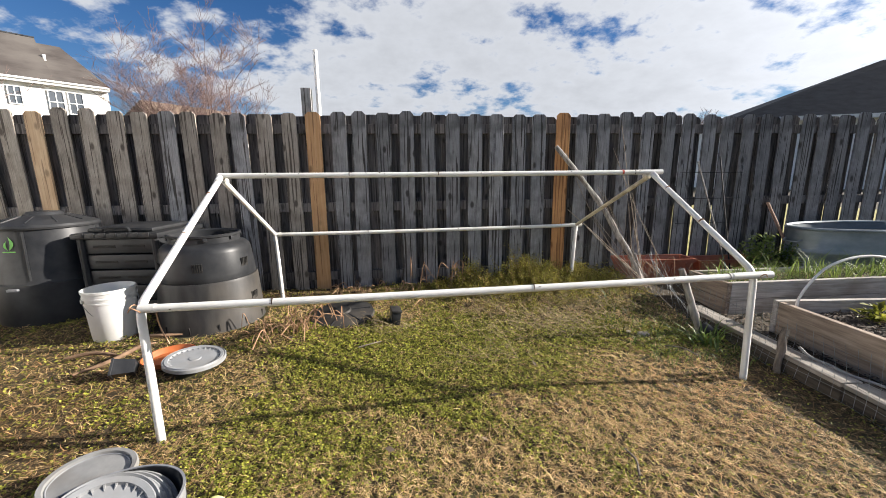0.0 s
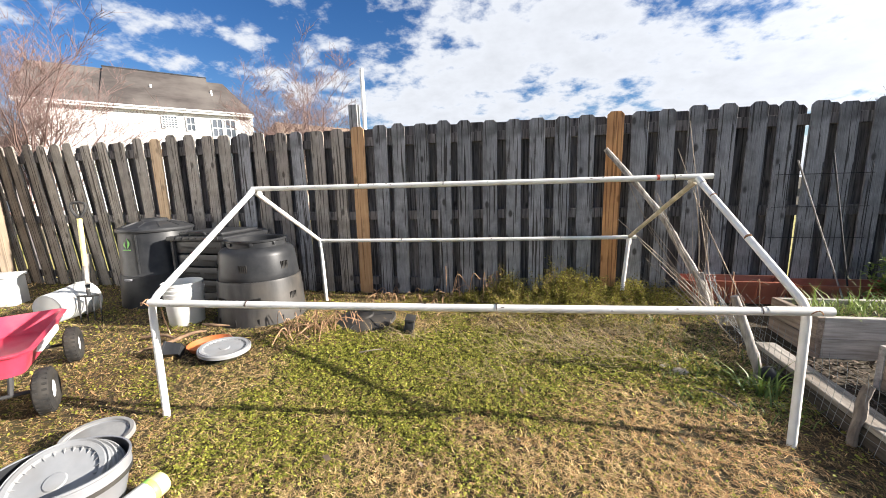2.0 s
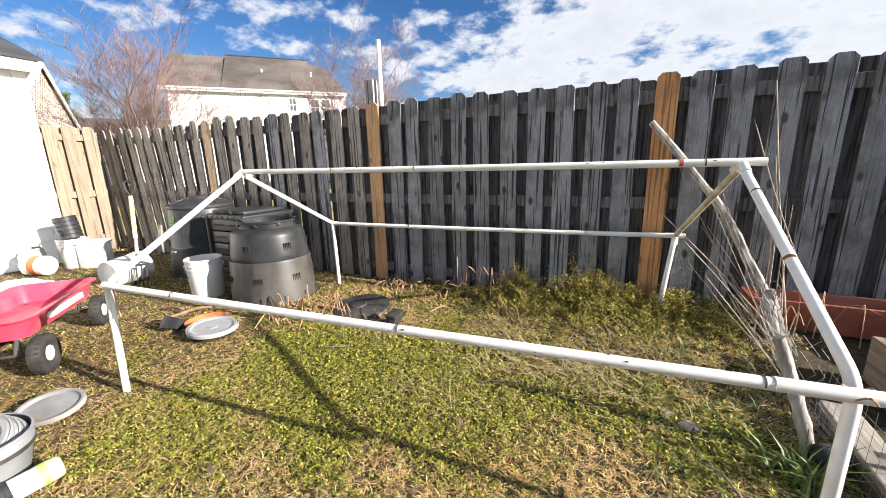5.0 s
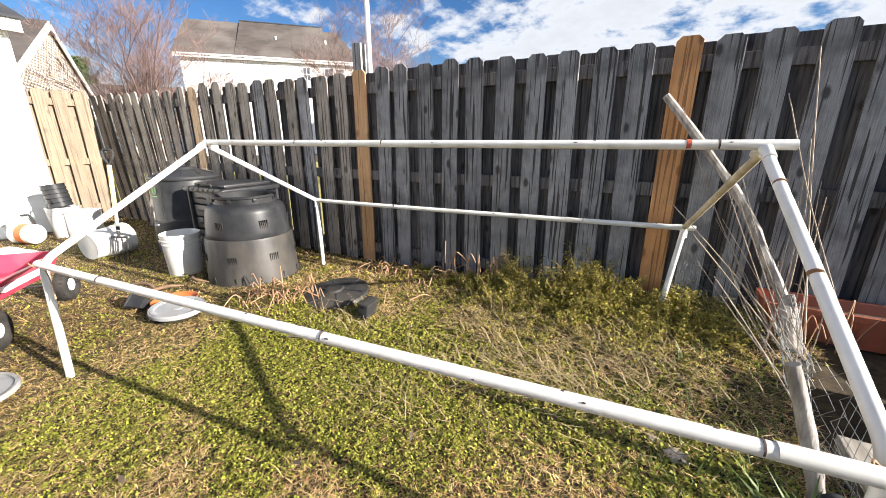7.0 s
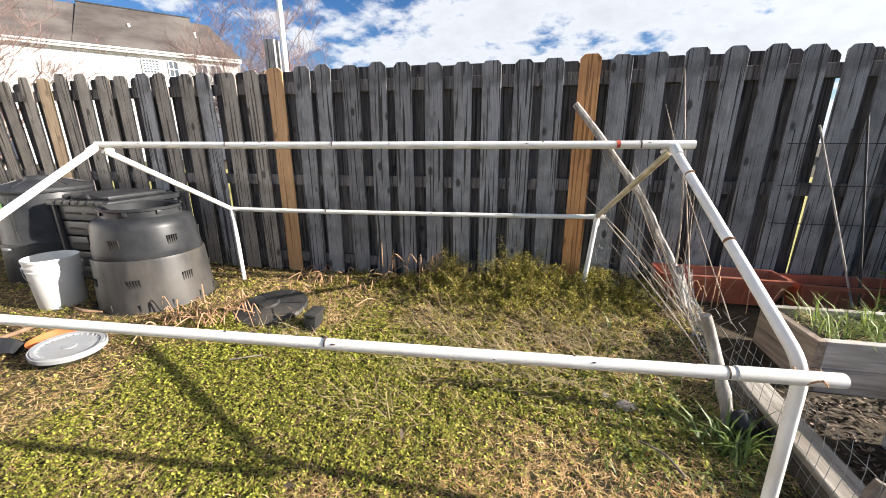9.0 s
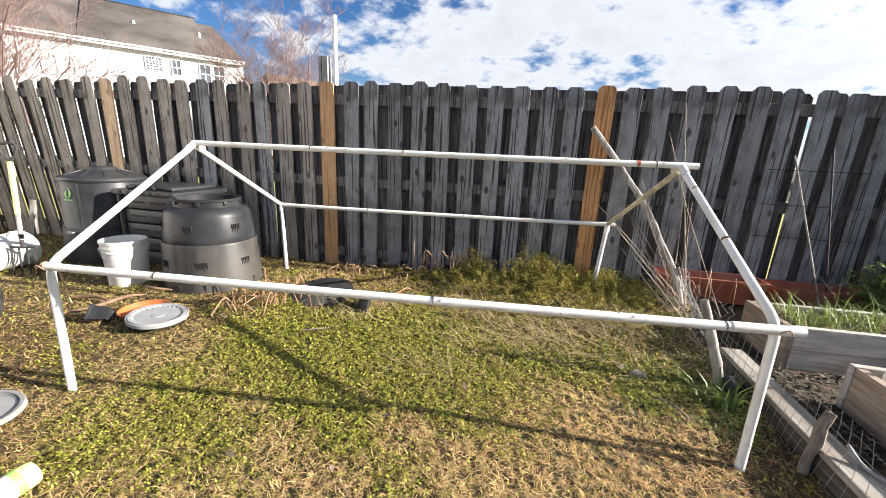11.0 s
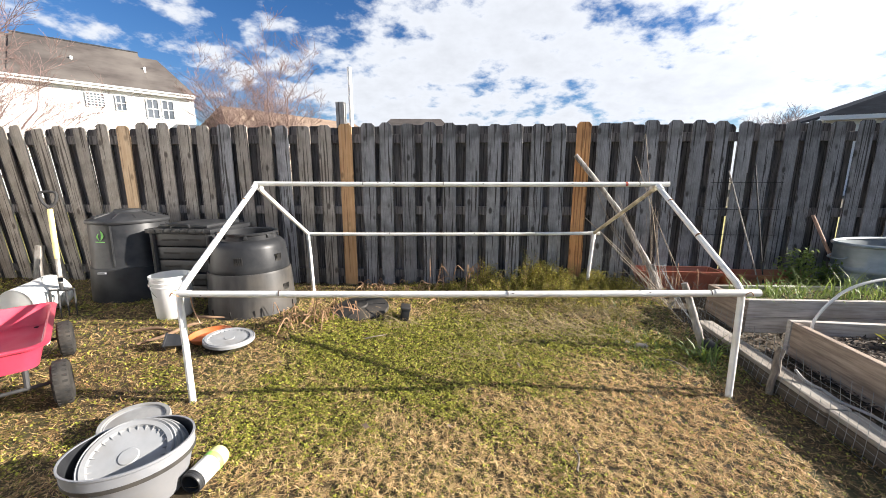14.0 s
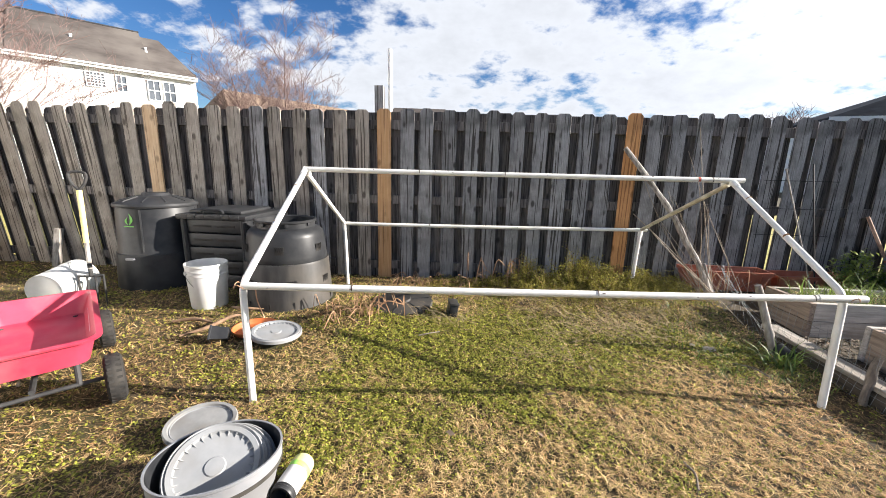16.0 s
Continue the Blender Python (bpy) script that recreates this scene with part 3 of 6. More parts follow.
def window(parent, u0, u1, z0, z1, v=0.0, grid=(2, 2), glass=None):
    """A window on the wall's front face (local y = v), with frame, panes and bars."""
    w = part("window", box(bmesh.new(), (u0, v - 0.03, z0), (u1, v - 0.01, z1)), glass or M_GLASS, parent, "window panes", smooth=False)
    bm = bmesh.new()
    for a, b, c, d in ((u0 - 0.05, u0, z0 - 0.05, z1 + 0.05), (u1, u1 + 0.05, z0 - 0.05, z1 + 0.05), (u0, u1, z1, z1 + 0.05), (u0, u1, z0 - 0.05, z0)):
        box(bm, (a, v - 0.08, c), (b, v - 0.005, d))
    part("frame", bm, M_TRIM, w, "white window frame", smooth=False)
    bm = bmesh.new()
    for i in range(1, grid[0]):
        x = u0 + (u1 - u0) * i / grid[0]
        box(bm, (x - 0.02, v - 0.055, z0), (x + 0.02, v - 0.032, z1))
    for i in range(1, grid[1]):
        z = z0 + (z1 - z0) * i / grid[1]
        box(bm, (u0, v - 0.06, z - 0.025), (u1, v - 0.033, z + 0.025))
    part("glazing_bars", bm, M_TRIM, w, smooth=False)


# two-storey house: local x runs along its eave, local y goes back
hs = thing("house", (-26.9, 17.9, 0), "two-storey cream house with brown shingle roof beyond the fence", "house", rz=math.degrees(math.atan2(0.716, 0.698)))
L = 11.8
bm = box(bmesh.new(), (0, 0, -0.5), (L, 9.0, 6.5))
part("wall", bm, M_SIDING, hs, smooth=False)
bm = bmesh.new()
for i in range(22):
    z = 2.2 + i * 0.195
    box(bm, (-0.03, -0.022, z), (L + 0.03, -0.004, z + 0.17))
part("lap_siding", bm, M_SIDING, hs, smooth=False)
part("fascia", box(bmesh.new(), (-0.35, -0.42, 6.42), (L + 0.10, -0.36, 6.66)), M_TRIM, hs, "white fascia board", smooth=False)
part("soffit", box(bmesh.new(), (-0.3, -0.36, 6.44), (L + 0.08, -0.03, 6.49)), M_TRIM, hs, smooth=False)
part("gutter", tube(bmesh.new(), [(-0.35, -0.48, 6.60), (L + 0.10, -0.48, 6.60)], 0.06, 8), M_TRIM, hs)
bm = slab(bmesh.new(), [(-0.4, -0.45, 6.68), (3.4, -0.45, 6.68), (3.4, 4.5, 9.84), (-0.4, 4.5, 9.84)], 0.12)
slab(bm, [(-0.4, 4.5, 9.84), (3.4, 4.5, 9.84), (3.4, 9.4, 6.68), (-0.4, 9.4, 6.68)], 0.12)
part("roof", bm, M_SHINGLE, hs, "lower end of the shingle roof", smooth=False)
bm = slab(bmesh.new(), [(3.35, -0.47, 6.70), (9.5, -0.47, 6.70), (9.5, 4.5, 9.98), (3.35, 4.5, 9.98)], 0.14)
slab(bm, [(3.35, 4.5, 9.98), (9.5, 4.5, 9.98), (9.5, 9.5, 6.70), (3.35, 9.5, 6.70)], 0.14)
part("roof", bm, M_SHINGLE, hs, "brown shingle roof", smooth=False)
E = L + 0.12
bm = slab(bmesh.new(), [(9.5, -0.45, 6.68), (E, -0.45, 6.68), (10.6, 4.5, 9.70), (9.5, 4.5, 9.70)], 0.12)
slab(bm, [(9.5, 4.5, 9.70), (10.6, 4.5, 9.70), (E, 9.4, 6.68), (9.5, 9.4, 6.68)], 0.12)
slab(bm, [(E, -0.45, 6.68), (E, 9.4, 6.68), (10.6, 4.5, 9.70)], 0.12)
part("roof", bm, M_SHINGLE, hs, "hipped end of the shingle roof", smooth=False)
part("ridge_cap", box(bmesh.new(), (3.3, 4.42, 9.96), (9.52, 4.58, 10.03)), M_SHINGLE_DARK, hs, smooth=False)
for u in (5.96, 9.55):
    part("roof_vent", tube(bmesh.new(), [(u, 2.1, 8.2), (u, 2.1, 8.55)], 0.075, 8), M_TRIM, hs, "white vent pipe")
for u0, u1, z0, z1, g in ((1.69, 2.26, 4.55, 5.55, (1, 2)), (2.41, 3.0, 4.55, 5.55, (1, 2)), (6.36, 7.15, 5.42, 6.16, (5, 5)), (7.71, 8.16, 5.3, 6.16, (2, 2)), (9.22, 9.8, 5.0, 6.14, (2, 2)), (10.03, 10.62, 5.0, 6.15, (2, 2))):
    window(hs, u0, u1, z0, z1, -0.022, g, M_BLIND if u1 < 3.1 else None)
part("corner_board", box(bmesh.new(), (L - 0.1, -0.04, -0.5), (L + 0.04, 0.05, 6.45)), M_TRIM, hs, smooth=False)

# brick gable
GA, GB = Vector((-12.1, 5.3, 0)), Vector((-17.9, 8.87, 0))
gd = (GB - GA).normalized()
gab = thing("house", tuple(GA), "single-storey pale brick house with a white-trimmed gable", "house", rz=math.degrees(math.atan2(gd.y, gd.x)))
GW = (GB - GA).length
bm = bmesh.new()
out = [(0, 0), (GW, 0), (GW, 2.9), (GW / 2, 4.45), (0, 2.9)]
f = [bm.verts.new((x, 0.0, z - 0.2 if z == 0 else z)) for x, z in out]
b = [bm.verts.new((x, 9.0, z - 0.2 if z == 0 else z)) for x, z in out]
bm.faces.new(f)
bm.faces.new(b[::-1])
for i in range(5):
    bm.faces.new((f[i], b[i], b[(i + 1) % 5], f[(i + 1) % 5]))
part("wall", bm, M_MORTAR, gab, smooth=False)
bv, bf = [], []
rr = random.Random(9)
for row in range(34):
    z = 1.7 + row * 0.082
    half = GW / 2 if z < 2.85 else max(0.0, (4.40 - z) / 1.55 * GW / 2 - 0.1)
    x = GW / 2 - half + (0.11 if row % 2 else 0)
    while x + 0.215 < GW / 2 + half:
        n0 = len(bv)
        dep = 0.008 + rr.uniform(0, 0.006)
        for yy in (0.0, dep):
            for cx, cz in ((x, z), (x + 0.21, z), (x + 0.21, z + 0.068), (x, z + 0.068)):
                bv.append((cx, yy, cz))
        for q in ((4, 5, 6, 7), (0, 1, 5, 4), (1, 2, 6, 5), (2, 3, 7, 6), (3, 0, 4, 7)):
            bf.append([n0 + k for k in q])
        x += 0.222
bv = [(x, -y, z) for x, y, z in bv]
me = fast_mesh("bricks", bv, np.array(bf).ravel(), [4] * len(bf), surf("pale_bricks", (0.42, 0.35, 0.29), (0.60, 0.53, 0.46), 0.9, 3.0, bump=0.2, rnd=0.22, island=True))
tagged(part("brickwork", me, None, gab), kind="stuff")
# the gable's front face points to local -y or +y by the way it is turned
for s in (0, 1):
    xa, xb = (-0.3, GW / 2) if s == 0 else (GW + 0.3, GW / 2)
    za, zb = 2.78, 4.55
    bm = slab(bmesh.new(), [(xa, -0.10, za), (xb, -0.10, zb), (xb, 9.3, zb), (xa, 9.3, za)], 0.10)
    part("roof", bm, M_SHINGLE, gab, "dark shingle slope", smooth=False)
    bm = slab(bmesh.new(), [(xa, -0.14, za - 0.02), (xb, -0.14, zb - 0.02), (xb, -0.102, zb - 0.02), (xa, -0.102, za - 0.02)], 0.2)
    part("rake_board", bm, M_TRIM, gab, "white rake board", smooth=False)


def far_house(at, rz, length, depth, eave, ridge, roof, wall, label, hip=1.5):
    """A plain house of which only the roof and upper wall show."""
    h = thing("house", at, label, "house", rz=rz)
    part("wall", box(bmesh.new(), (0, 0, -0.5), (length, depth, eave - 0.1)), wall, h, smooth=False)
    o, m = 0.4, depth / 2
    bm = slab(bmesh.new(), [(-o, -o, eave), (length + o, -o, eave), (length - hip, m, ridge), (hip, m, ridge)], 0.14)
    slab(bm, [(hip, m, ridge), (length - hip, m, ridge), (length + o, depth + o, eave), (-o, depth + o, eave)], 0.14)
    slab(bm, [(-o, -o, eave), (hip, m, ridge), (-o, depth + o, eave)], 0.14)
    slab(bm, [(length + o, -o, eave), (length + o, depth + o, eave), (length - hip, m, ridge)], 0.14)
    part("roof", bm, roof, h, smooth=False)
    part("fascia", box(bmesh.new(), (-o, -o - 0.05, eave - 0.2), (length + o, -o - 0.003, eave + 0.02)), M_TRIM, h, smooth=False)
    return h


far_house((-13.6, 22.4, 0), 54, 13.0, 8.0, 3.3, 5.9, M_SHINGLE_TAN, M_BRICK, "brick house with a tan shingle roof beyond the fence", 1.0)
far_house((-8.6, 36.0, 0), 5, 8.0, 8.0, 4.6, 7.1, M_SHINGLE, M_SIDING, "distant house with a grey shingle roof", 1.4)
far_house((-42.0, 15.5, 0), 52, 12.0, 8.0, 3.8, 6.0, M_SHINGLE, M_SIDING, "distant low house with brown shingle roof", 0.4)
# dark roof to the sun's side
rh = thing("house", (22.6, 26.3, 0), "house with a dark shingle roof and pale eaves", "house", rz=-18.7)
part("wall", box(bmesh.new(), (0.5, 0.5, -0.5), (18, 12, 4.8)), M_SIDING, rh, smooth=False)
bm = slab(bmesh.new(), [(0, 0, 4.95), (18.5, 0, 4.95), (12.5, 4.4, 9.3), (11.0, 4.4, 9.2)], 0.16)
slab(bm, [(0, 0, 4.95), (11.0, 4.4, 9.2), (12.5, 4.4, 9.3), (12.5, 8.4, 9.3), (0, 12.5, 4.95)], 0.16)
slab(bm, [(18.5, 0, 4.95), (18.5, 12.5, 4.95), (12.5, 8.4, 9.3), (12.5, 4.4, 9.3)], 0.16)
part("roof", bm, M_SHINGLE_DARK, rh, smooth=False)
part("fascia", box(bmesh.new(), (0, -0.08, 4.7), (18.5, -0.003, 4.97)), M_TRIM, rh, "pale eave board", smooth=False)

# white building by the side fence
wb = thing("garden_house", (-5.42, 3.30, 0), "white-sided low building with a dark shingle eave", "house")
part("wall", box(bmesh.new(), (-4.0, -9.0, -0.2), (0, 0, 2.36)), M_WHITE_WALL, wb, smooth=False)
for i in range(15):
    z = 0.02 + i * 0.155
    part("siding_board", slab(bmesh.new(), [(0.002, -9.0, z + 0.150), (0.002, -0.1, z + 0.150), (0.018, -0.1, z + 0.0), (0.018, -9.0, z + 0.0)], 0.012), M_WHITE_WALL, wb, smooth=False)
part("corner_board", box(bmesh.new(), (-0.08, -0.098, -0.1), (0.024, 0.02, 2.36)), M_TRIM, wb, smooth=False)
part("fascia", box(bmesh.new(), (0.17, -9.2, 2.33), (0.20, 0.10, 2.47)), M_TRIM, wb, smooth=False)
part("soffit", box(bmesh.new(), (0.02, -9.2, 2.36), (0.17, 0.10, 2.375)), M_TRIM, wb, smooth=False)
part("roof", slab(bmesh.new(), [(0.23, -9.25, 2.49), (0.23, 0.14, 2.49), (-2.2, 0.14, 3.5), (-2.2, -9.25, 3.5)], 0.03), M_SHINGLE_DARK, wb, "dark shingle roof edge", smooth=False)


# ---- plain board fence that closes the yard on the sunny side ----
cf = thing("side_fence", (8.8, 0.30, 0), "plain weathered board fence closing the yard", "fence")
for k in range(44):
    part("board", box(bmesh.new(), (0, 2.23 - (k + 1) * 0.142, -0.1), (0.018, 2.23 - k * 0.142 - 0.003, 1.84 + 0.02 * math.sin(k * 1.7)), 0.002), M_GREY_WOOD, cf, smooth=False)
for z in (0.3, 1.5):
    part("rail", box(bmesh.new(), (0.0185, -4.0, z - 0.045), (0.056, 2.2, z + 0.045), 0.003), M_REAR_SHADED, cf, smooth=False)


# ---- trees ----
def bare_tree(name, at, height, spread, stems, seed, label, levels=4, thick=0.05, twig=0.0045, kids=3):
    """Many bare stems that fork again and again and end in fine twigs."""
    rg = random.Random(seed)
    tree = thing(name, at, label, "tree")
    trunk, crown = bmesh.new(), ([], [])

    def limb(p, d, length, rad, level):
        pts, rads = [p.copy()], [rad]
        q, dd = p.copy(), d.copy()
        n = 4 if level < 2 else 3
        for i in range(n):
            dd = (dd + Vector((rg.uniform(-0.16, 0.16), rg.uniform(-0.16, 0.16), rg.uniform(-0.05, 0.10)))).normalized()
            q = q + dd * (length / n)
            pts.append(q.copy())
            rads.append(rad + (max(rad * 0.55, twig) - rad) * (i + 1) / n)
        if level == 0:
            tube(trunk, pts, rads, 8)
        else:
            v, f = crown
            side = 4 if level < 3 else 3
            up = dd.orthogonal().normalized()
            sd = dd.cross(up)
            base = len(v)
            for pt, ra in zip(pts, rads):
                for k in range(side):
                    a = 2 * math.pi * k / side
                    v.append(pt + ra * (math.cos(a) * up + math.sin(a) * sd))
            for i in range(n):
                for k in range(side):
                    j = (k + 1) % side
                    f.append((base + i * side + k, base + i * side + j, base + (i + 1) * side + j, base + (i + 1) * side + k))
        if level >= levels:
            return
        for i in range(kids + (3 if level > 2 else 1)):
            t = rg.uniform(0.25, 1.0)
            k = min(int(t * n), n - 1)
            s = pts[k].lerp(pts[k + 1], t * n - k)
            a = rg.uniform(0, 2 * math.pi)
            out = (dd + (0.50 if level < 2 else 0.85) * Vector((math.cos(a), math.sin(a), rg.uniform(-0.1, 0.5)))).normalized()
            limb(s, out, length * (rg.uniform(0.58, 0.82) if level < 2 else rg.uniform(0.45, 0.75)), max(rads[k] * 0.55, twig), level + 1)

    for i in range(stems):
        a = 2 * math.pi * (i + rg.uniform(-0.3, 0.3)) / stems
        tilt = spread * rg.uniform(0.35, 1.0)
        d = Vector((math.cos(a) * tilt, math.sin(a) * tilt, 1)).normalized()
        limb(Vector((0.08 * math.cos(a), 0.08 * math.sin(a), -0.1)), d, height * rg.uniform(0.42, 0.55), thick * rg.uniform(0.7, 1.1), 0)
    part("trunk", trunk, M_TRUNK, tree, "pale smooth bark")
    v, f = crown
    me = fast_mesh("crown", [tuple(c) for c in v], np.array(f).ravel(), [4] * len(f), M_TWIG)
    part("crown", me, None, tree, "reddish-brown bare twigs")
    return tree


bare_tree("tree", (-8.45, 6.10, 0), 4.3, 0.25, 9, 3, "bare multi-stemmed crape myrtle with fine reddish twigs", levels=5, kids=2, twig=0.0023)
bare_tree("tree", (-4.55, 9.05, 0), 3.45, 0.34, 10, 11, "bare crape myrtle with a broad twiggy crown", levels=5, kids=2, twig=0.0023)
bare_tree("tree", (44.0, 56.5, 0), 10.4, 0.6, 7, 17, "far bare tree on the skyline", levels=4, thick=0.09, twig=0.013, kids=3)


def evergreen(at, height, width, seed, label):
    rg = random.Random(seed)
    tree = thing("evergreen_tree", at, label, "tree")
    part("trunk", tube(bmesh.new(), [(0, 0, -0.2), (0.1, 0, height * 0.9)], [0.22, 0.05], 8), M_TRUNK, tree)
    v, f = [], []
    for i in range(2600):
        t = rg.random() ** 0.8
        z = height * (0.25 + 0.75 * t)
        lump = 0.7 + 0.3 * math.sin(z * 2.1 + seed) 
        rad = width * (1 - 0.75 * t) * lump * math.sqrt(rg.random())
        a = rg.uniform(0, 2 * math.pi)
        c = Vector((rad * math.cos(a), rad * math.sin(a), z))
        d1 = Vector((rg.gauss(0, 1), rg.gauss(0, 1), rg.gauss(0, 0.7))).normalized() * 0.34
        d2 = Vector((rg.gauss(0, 1), rg.gauss(0, 1), rg.gauss(0, 0.7))).normalized() * 0.13
        n0 = len(v)
        v += [c - d1, c + d2, c + d1]
        f.append((n0, n0 + 1, n0 + 2))
    me = fast_mesh("crown", [tuple(c) for c in v], np.array(f).ravel(), [3] * len(f), M_PINE)
    part("crown", me, None, tree)


evergreen((-50.0, 21.5, 0), 9.0, 3.2, 1, "dark evergreen tree beyond the roofs")
evergreen((-54.0, 18.5, 0), 8.0, 3.4, 2, "dark evergreen tree with a ragged crown")
evergreen((-56.0, 30.5, 0), 8.0, 3.0, 4, "dark evergreen tree behind a low roof")


# ---- compost bins ----
def compost_round():
    c = thing("compost_bin", (-1.70, 3.36, gz(-1.7, 3.36) - 0.01), "open-topped round compost bin of faded black plastic", "compost bin", rz=27)
    W = 0.93                                         # slimmer than it is tall
    lower = lathe(bmesh.new(), [(0.398, 0.0), (0.395, 0.01), (0.372, 0.36), (0.366, 0.378), (0.34, 0.378), (0.38, 0.02)], 56, W, W)
    part("lower_body", lower, M_BLACK2, c, "greyed lower ring")
    up = lathe(bmesh.new(), [(0.350, 0.368), (0.356, 0.38), (0.353, 0.42), (0.335, 0.58), (0.325, 0.612), (0.300, 0.637), (0.266, 0.644), (0.258, 0.65), (0.258, 0.69), (0.270, 0.696), (0.272, 0.712), (0.258, 0.715), (0.243, 0.705), (0.243, 0.63), (0.30, 0.56), (0.33, 0.39)], 56, W, W)
    part("upper_body", up, M_BLACK, c, "dark upper ring")
    for ring_z, rad, count, h in ((0.49, 0.3475 * W, 6, 0.07), (0.20, 0.380 * W, 7, 0.095), (0.045, 0.394 * W, 12, 0.05)):
        for k in range(count):
            a = 2 * math.pi * (k + 0.3) / count
            for j in range(5 if ring_z > 0.1 else 1):
                aa = a + (j - 2) * 0.045
                bm = box(bmesh.new(), (-0.0035, -0.005, -h / 2), (0.0035, 0.004, h / 2))
                part("vent_slot", bm, M_RUBBER, c, smooth=False, m=pose(rad * math.cos(aa), rad * math.sin(aa), ring_z, -5.5, 0, math.degrees(aa) - 90))
    for k in range(8):
        a = 2 * math.pi * k / 8
        part("rim_clip", box(bmesh.new(), (-0.014, -0.008, -0.012), (0.014, 0.004, 0.014), 0.003), M_BLACK, c, m=pose(0.268 * W * math.cos(a), 0.268 * W * math.sin(a), 0.68, 0, 0, math.degrees(a) - 90))
    # the compost inside
    part("compost", lathe(bmesh.new(), [(0, 0.40), (0.2, 0.38), (0.295, 0.36)], 24), M_MULCH, c, "dark compost")


def compost_square():
    c = thing("compost_bin", (-2.42, 3.76, gz(-2.5, 3.7)), "square slatted black compost bin with a hinged lid", "compost bin", rz=-2)
    w, d = 0.285, 0.28
    for k in range(5):
        z = 0.02 + k * 0.128
        bm = box(bmesh.new(), (-w, -d, z), (w, d, z + 0.118), 0.012)
        part("slatted_panel", bm, M_BLACK, c)
        for s in (-1, 1):
            part("groove", box(bmesh.new(), (-0.2 if s < 0 else 0.03, -d - 0.004, z + 0.05), (-0.03 if s < 0 else 0.2, -d + 0.002, z + 0.068), 0.001), M_RUBBER, c)
    for sx in (-1, 1):
        for sy in (-1, 1):
            part("corner_post", tube(bmesh.new(), [(sx * w, sy * d, 0), (sx * w, sy * d, 0.66)], 0.028, 10), M_BLACK, c)
    lid = part("lid", box(bmesh.new(), (-w - 0.05, -d - 0.04, 0.655), (w + 0.05, d + 0.04, 0.70), 0.014), M_BLACK, c, "lid with raised ribs")
    part("lid_dome", box(bmesh.new(), (-w + 0.03, -d + 0.03, 0.70), (w - 0.03, d - 0.03, 0.735), 0.02), M_BLACK, lid)
    for k in range(7):
        x = -w + 0.01 + k * 0.083
        part("rib", box(bmesh.new(), (x, -d - 0.045, 0.668), (x + 0.05, -d - 0.035, 0.705), 0.004), M_BLACK, lid)
    part("handle", tube(bmesh.new(), smooth_path([(-0.1, -d + 0.0, 0.712), (-0.08, -d - 0.01, 0.74), (0.08, -d - 0.01, 0.74), (0.1, -d, 0.712)], 4), 0.012, 8), M_BLACK, lid)
    for sx in (-0.2, 0.2):
        part("hinge", tube(bmesh.new(), [(sx - 0.05, d + 0.03, 0.70), (sx + 0.05, d + 0.03, 0.70)], 0.016, 8), M_BLACK, lid)


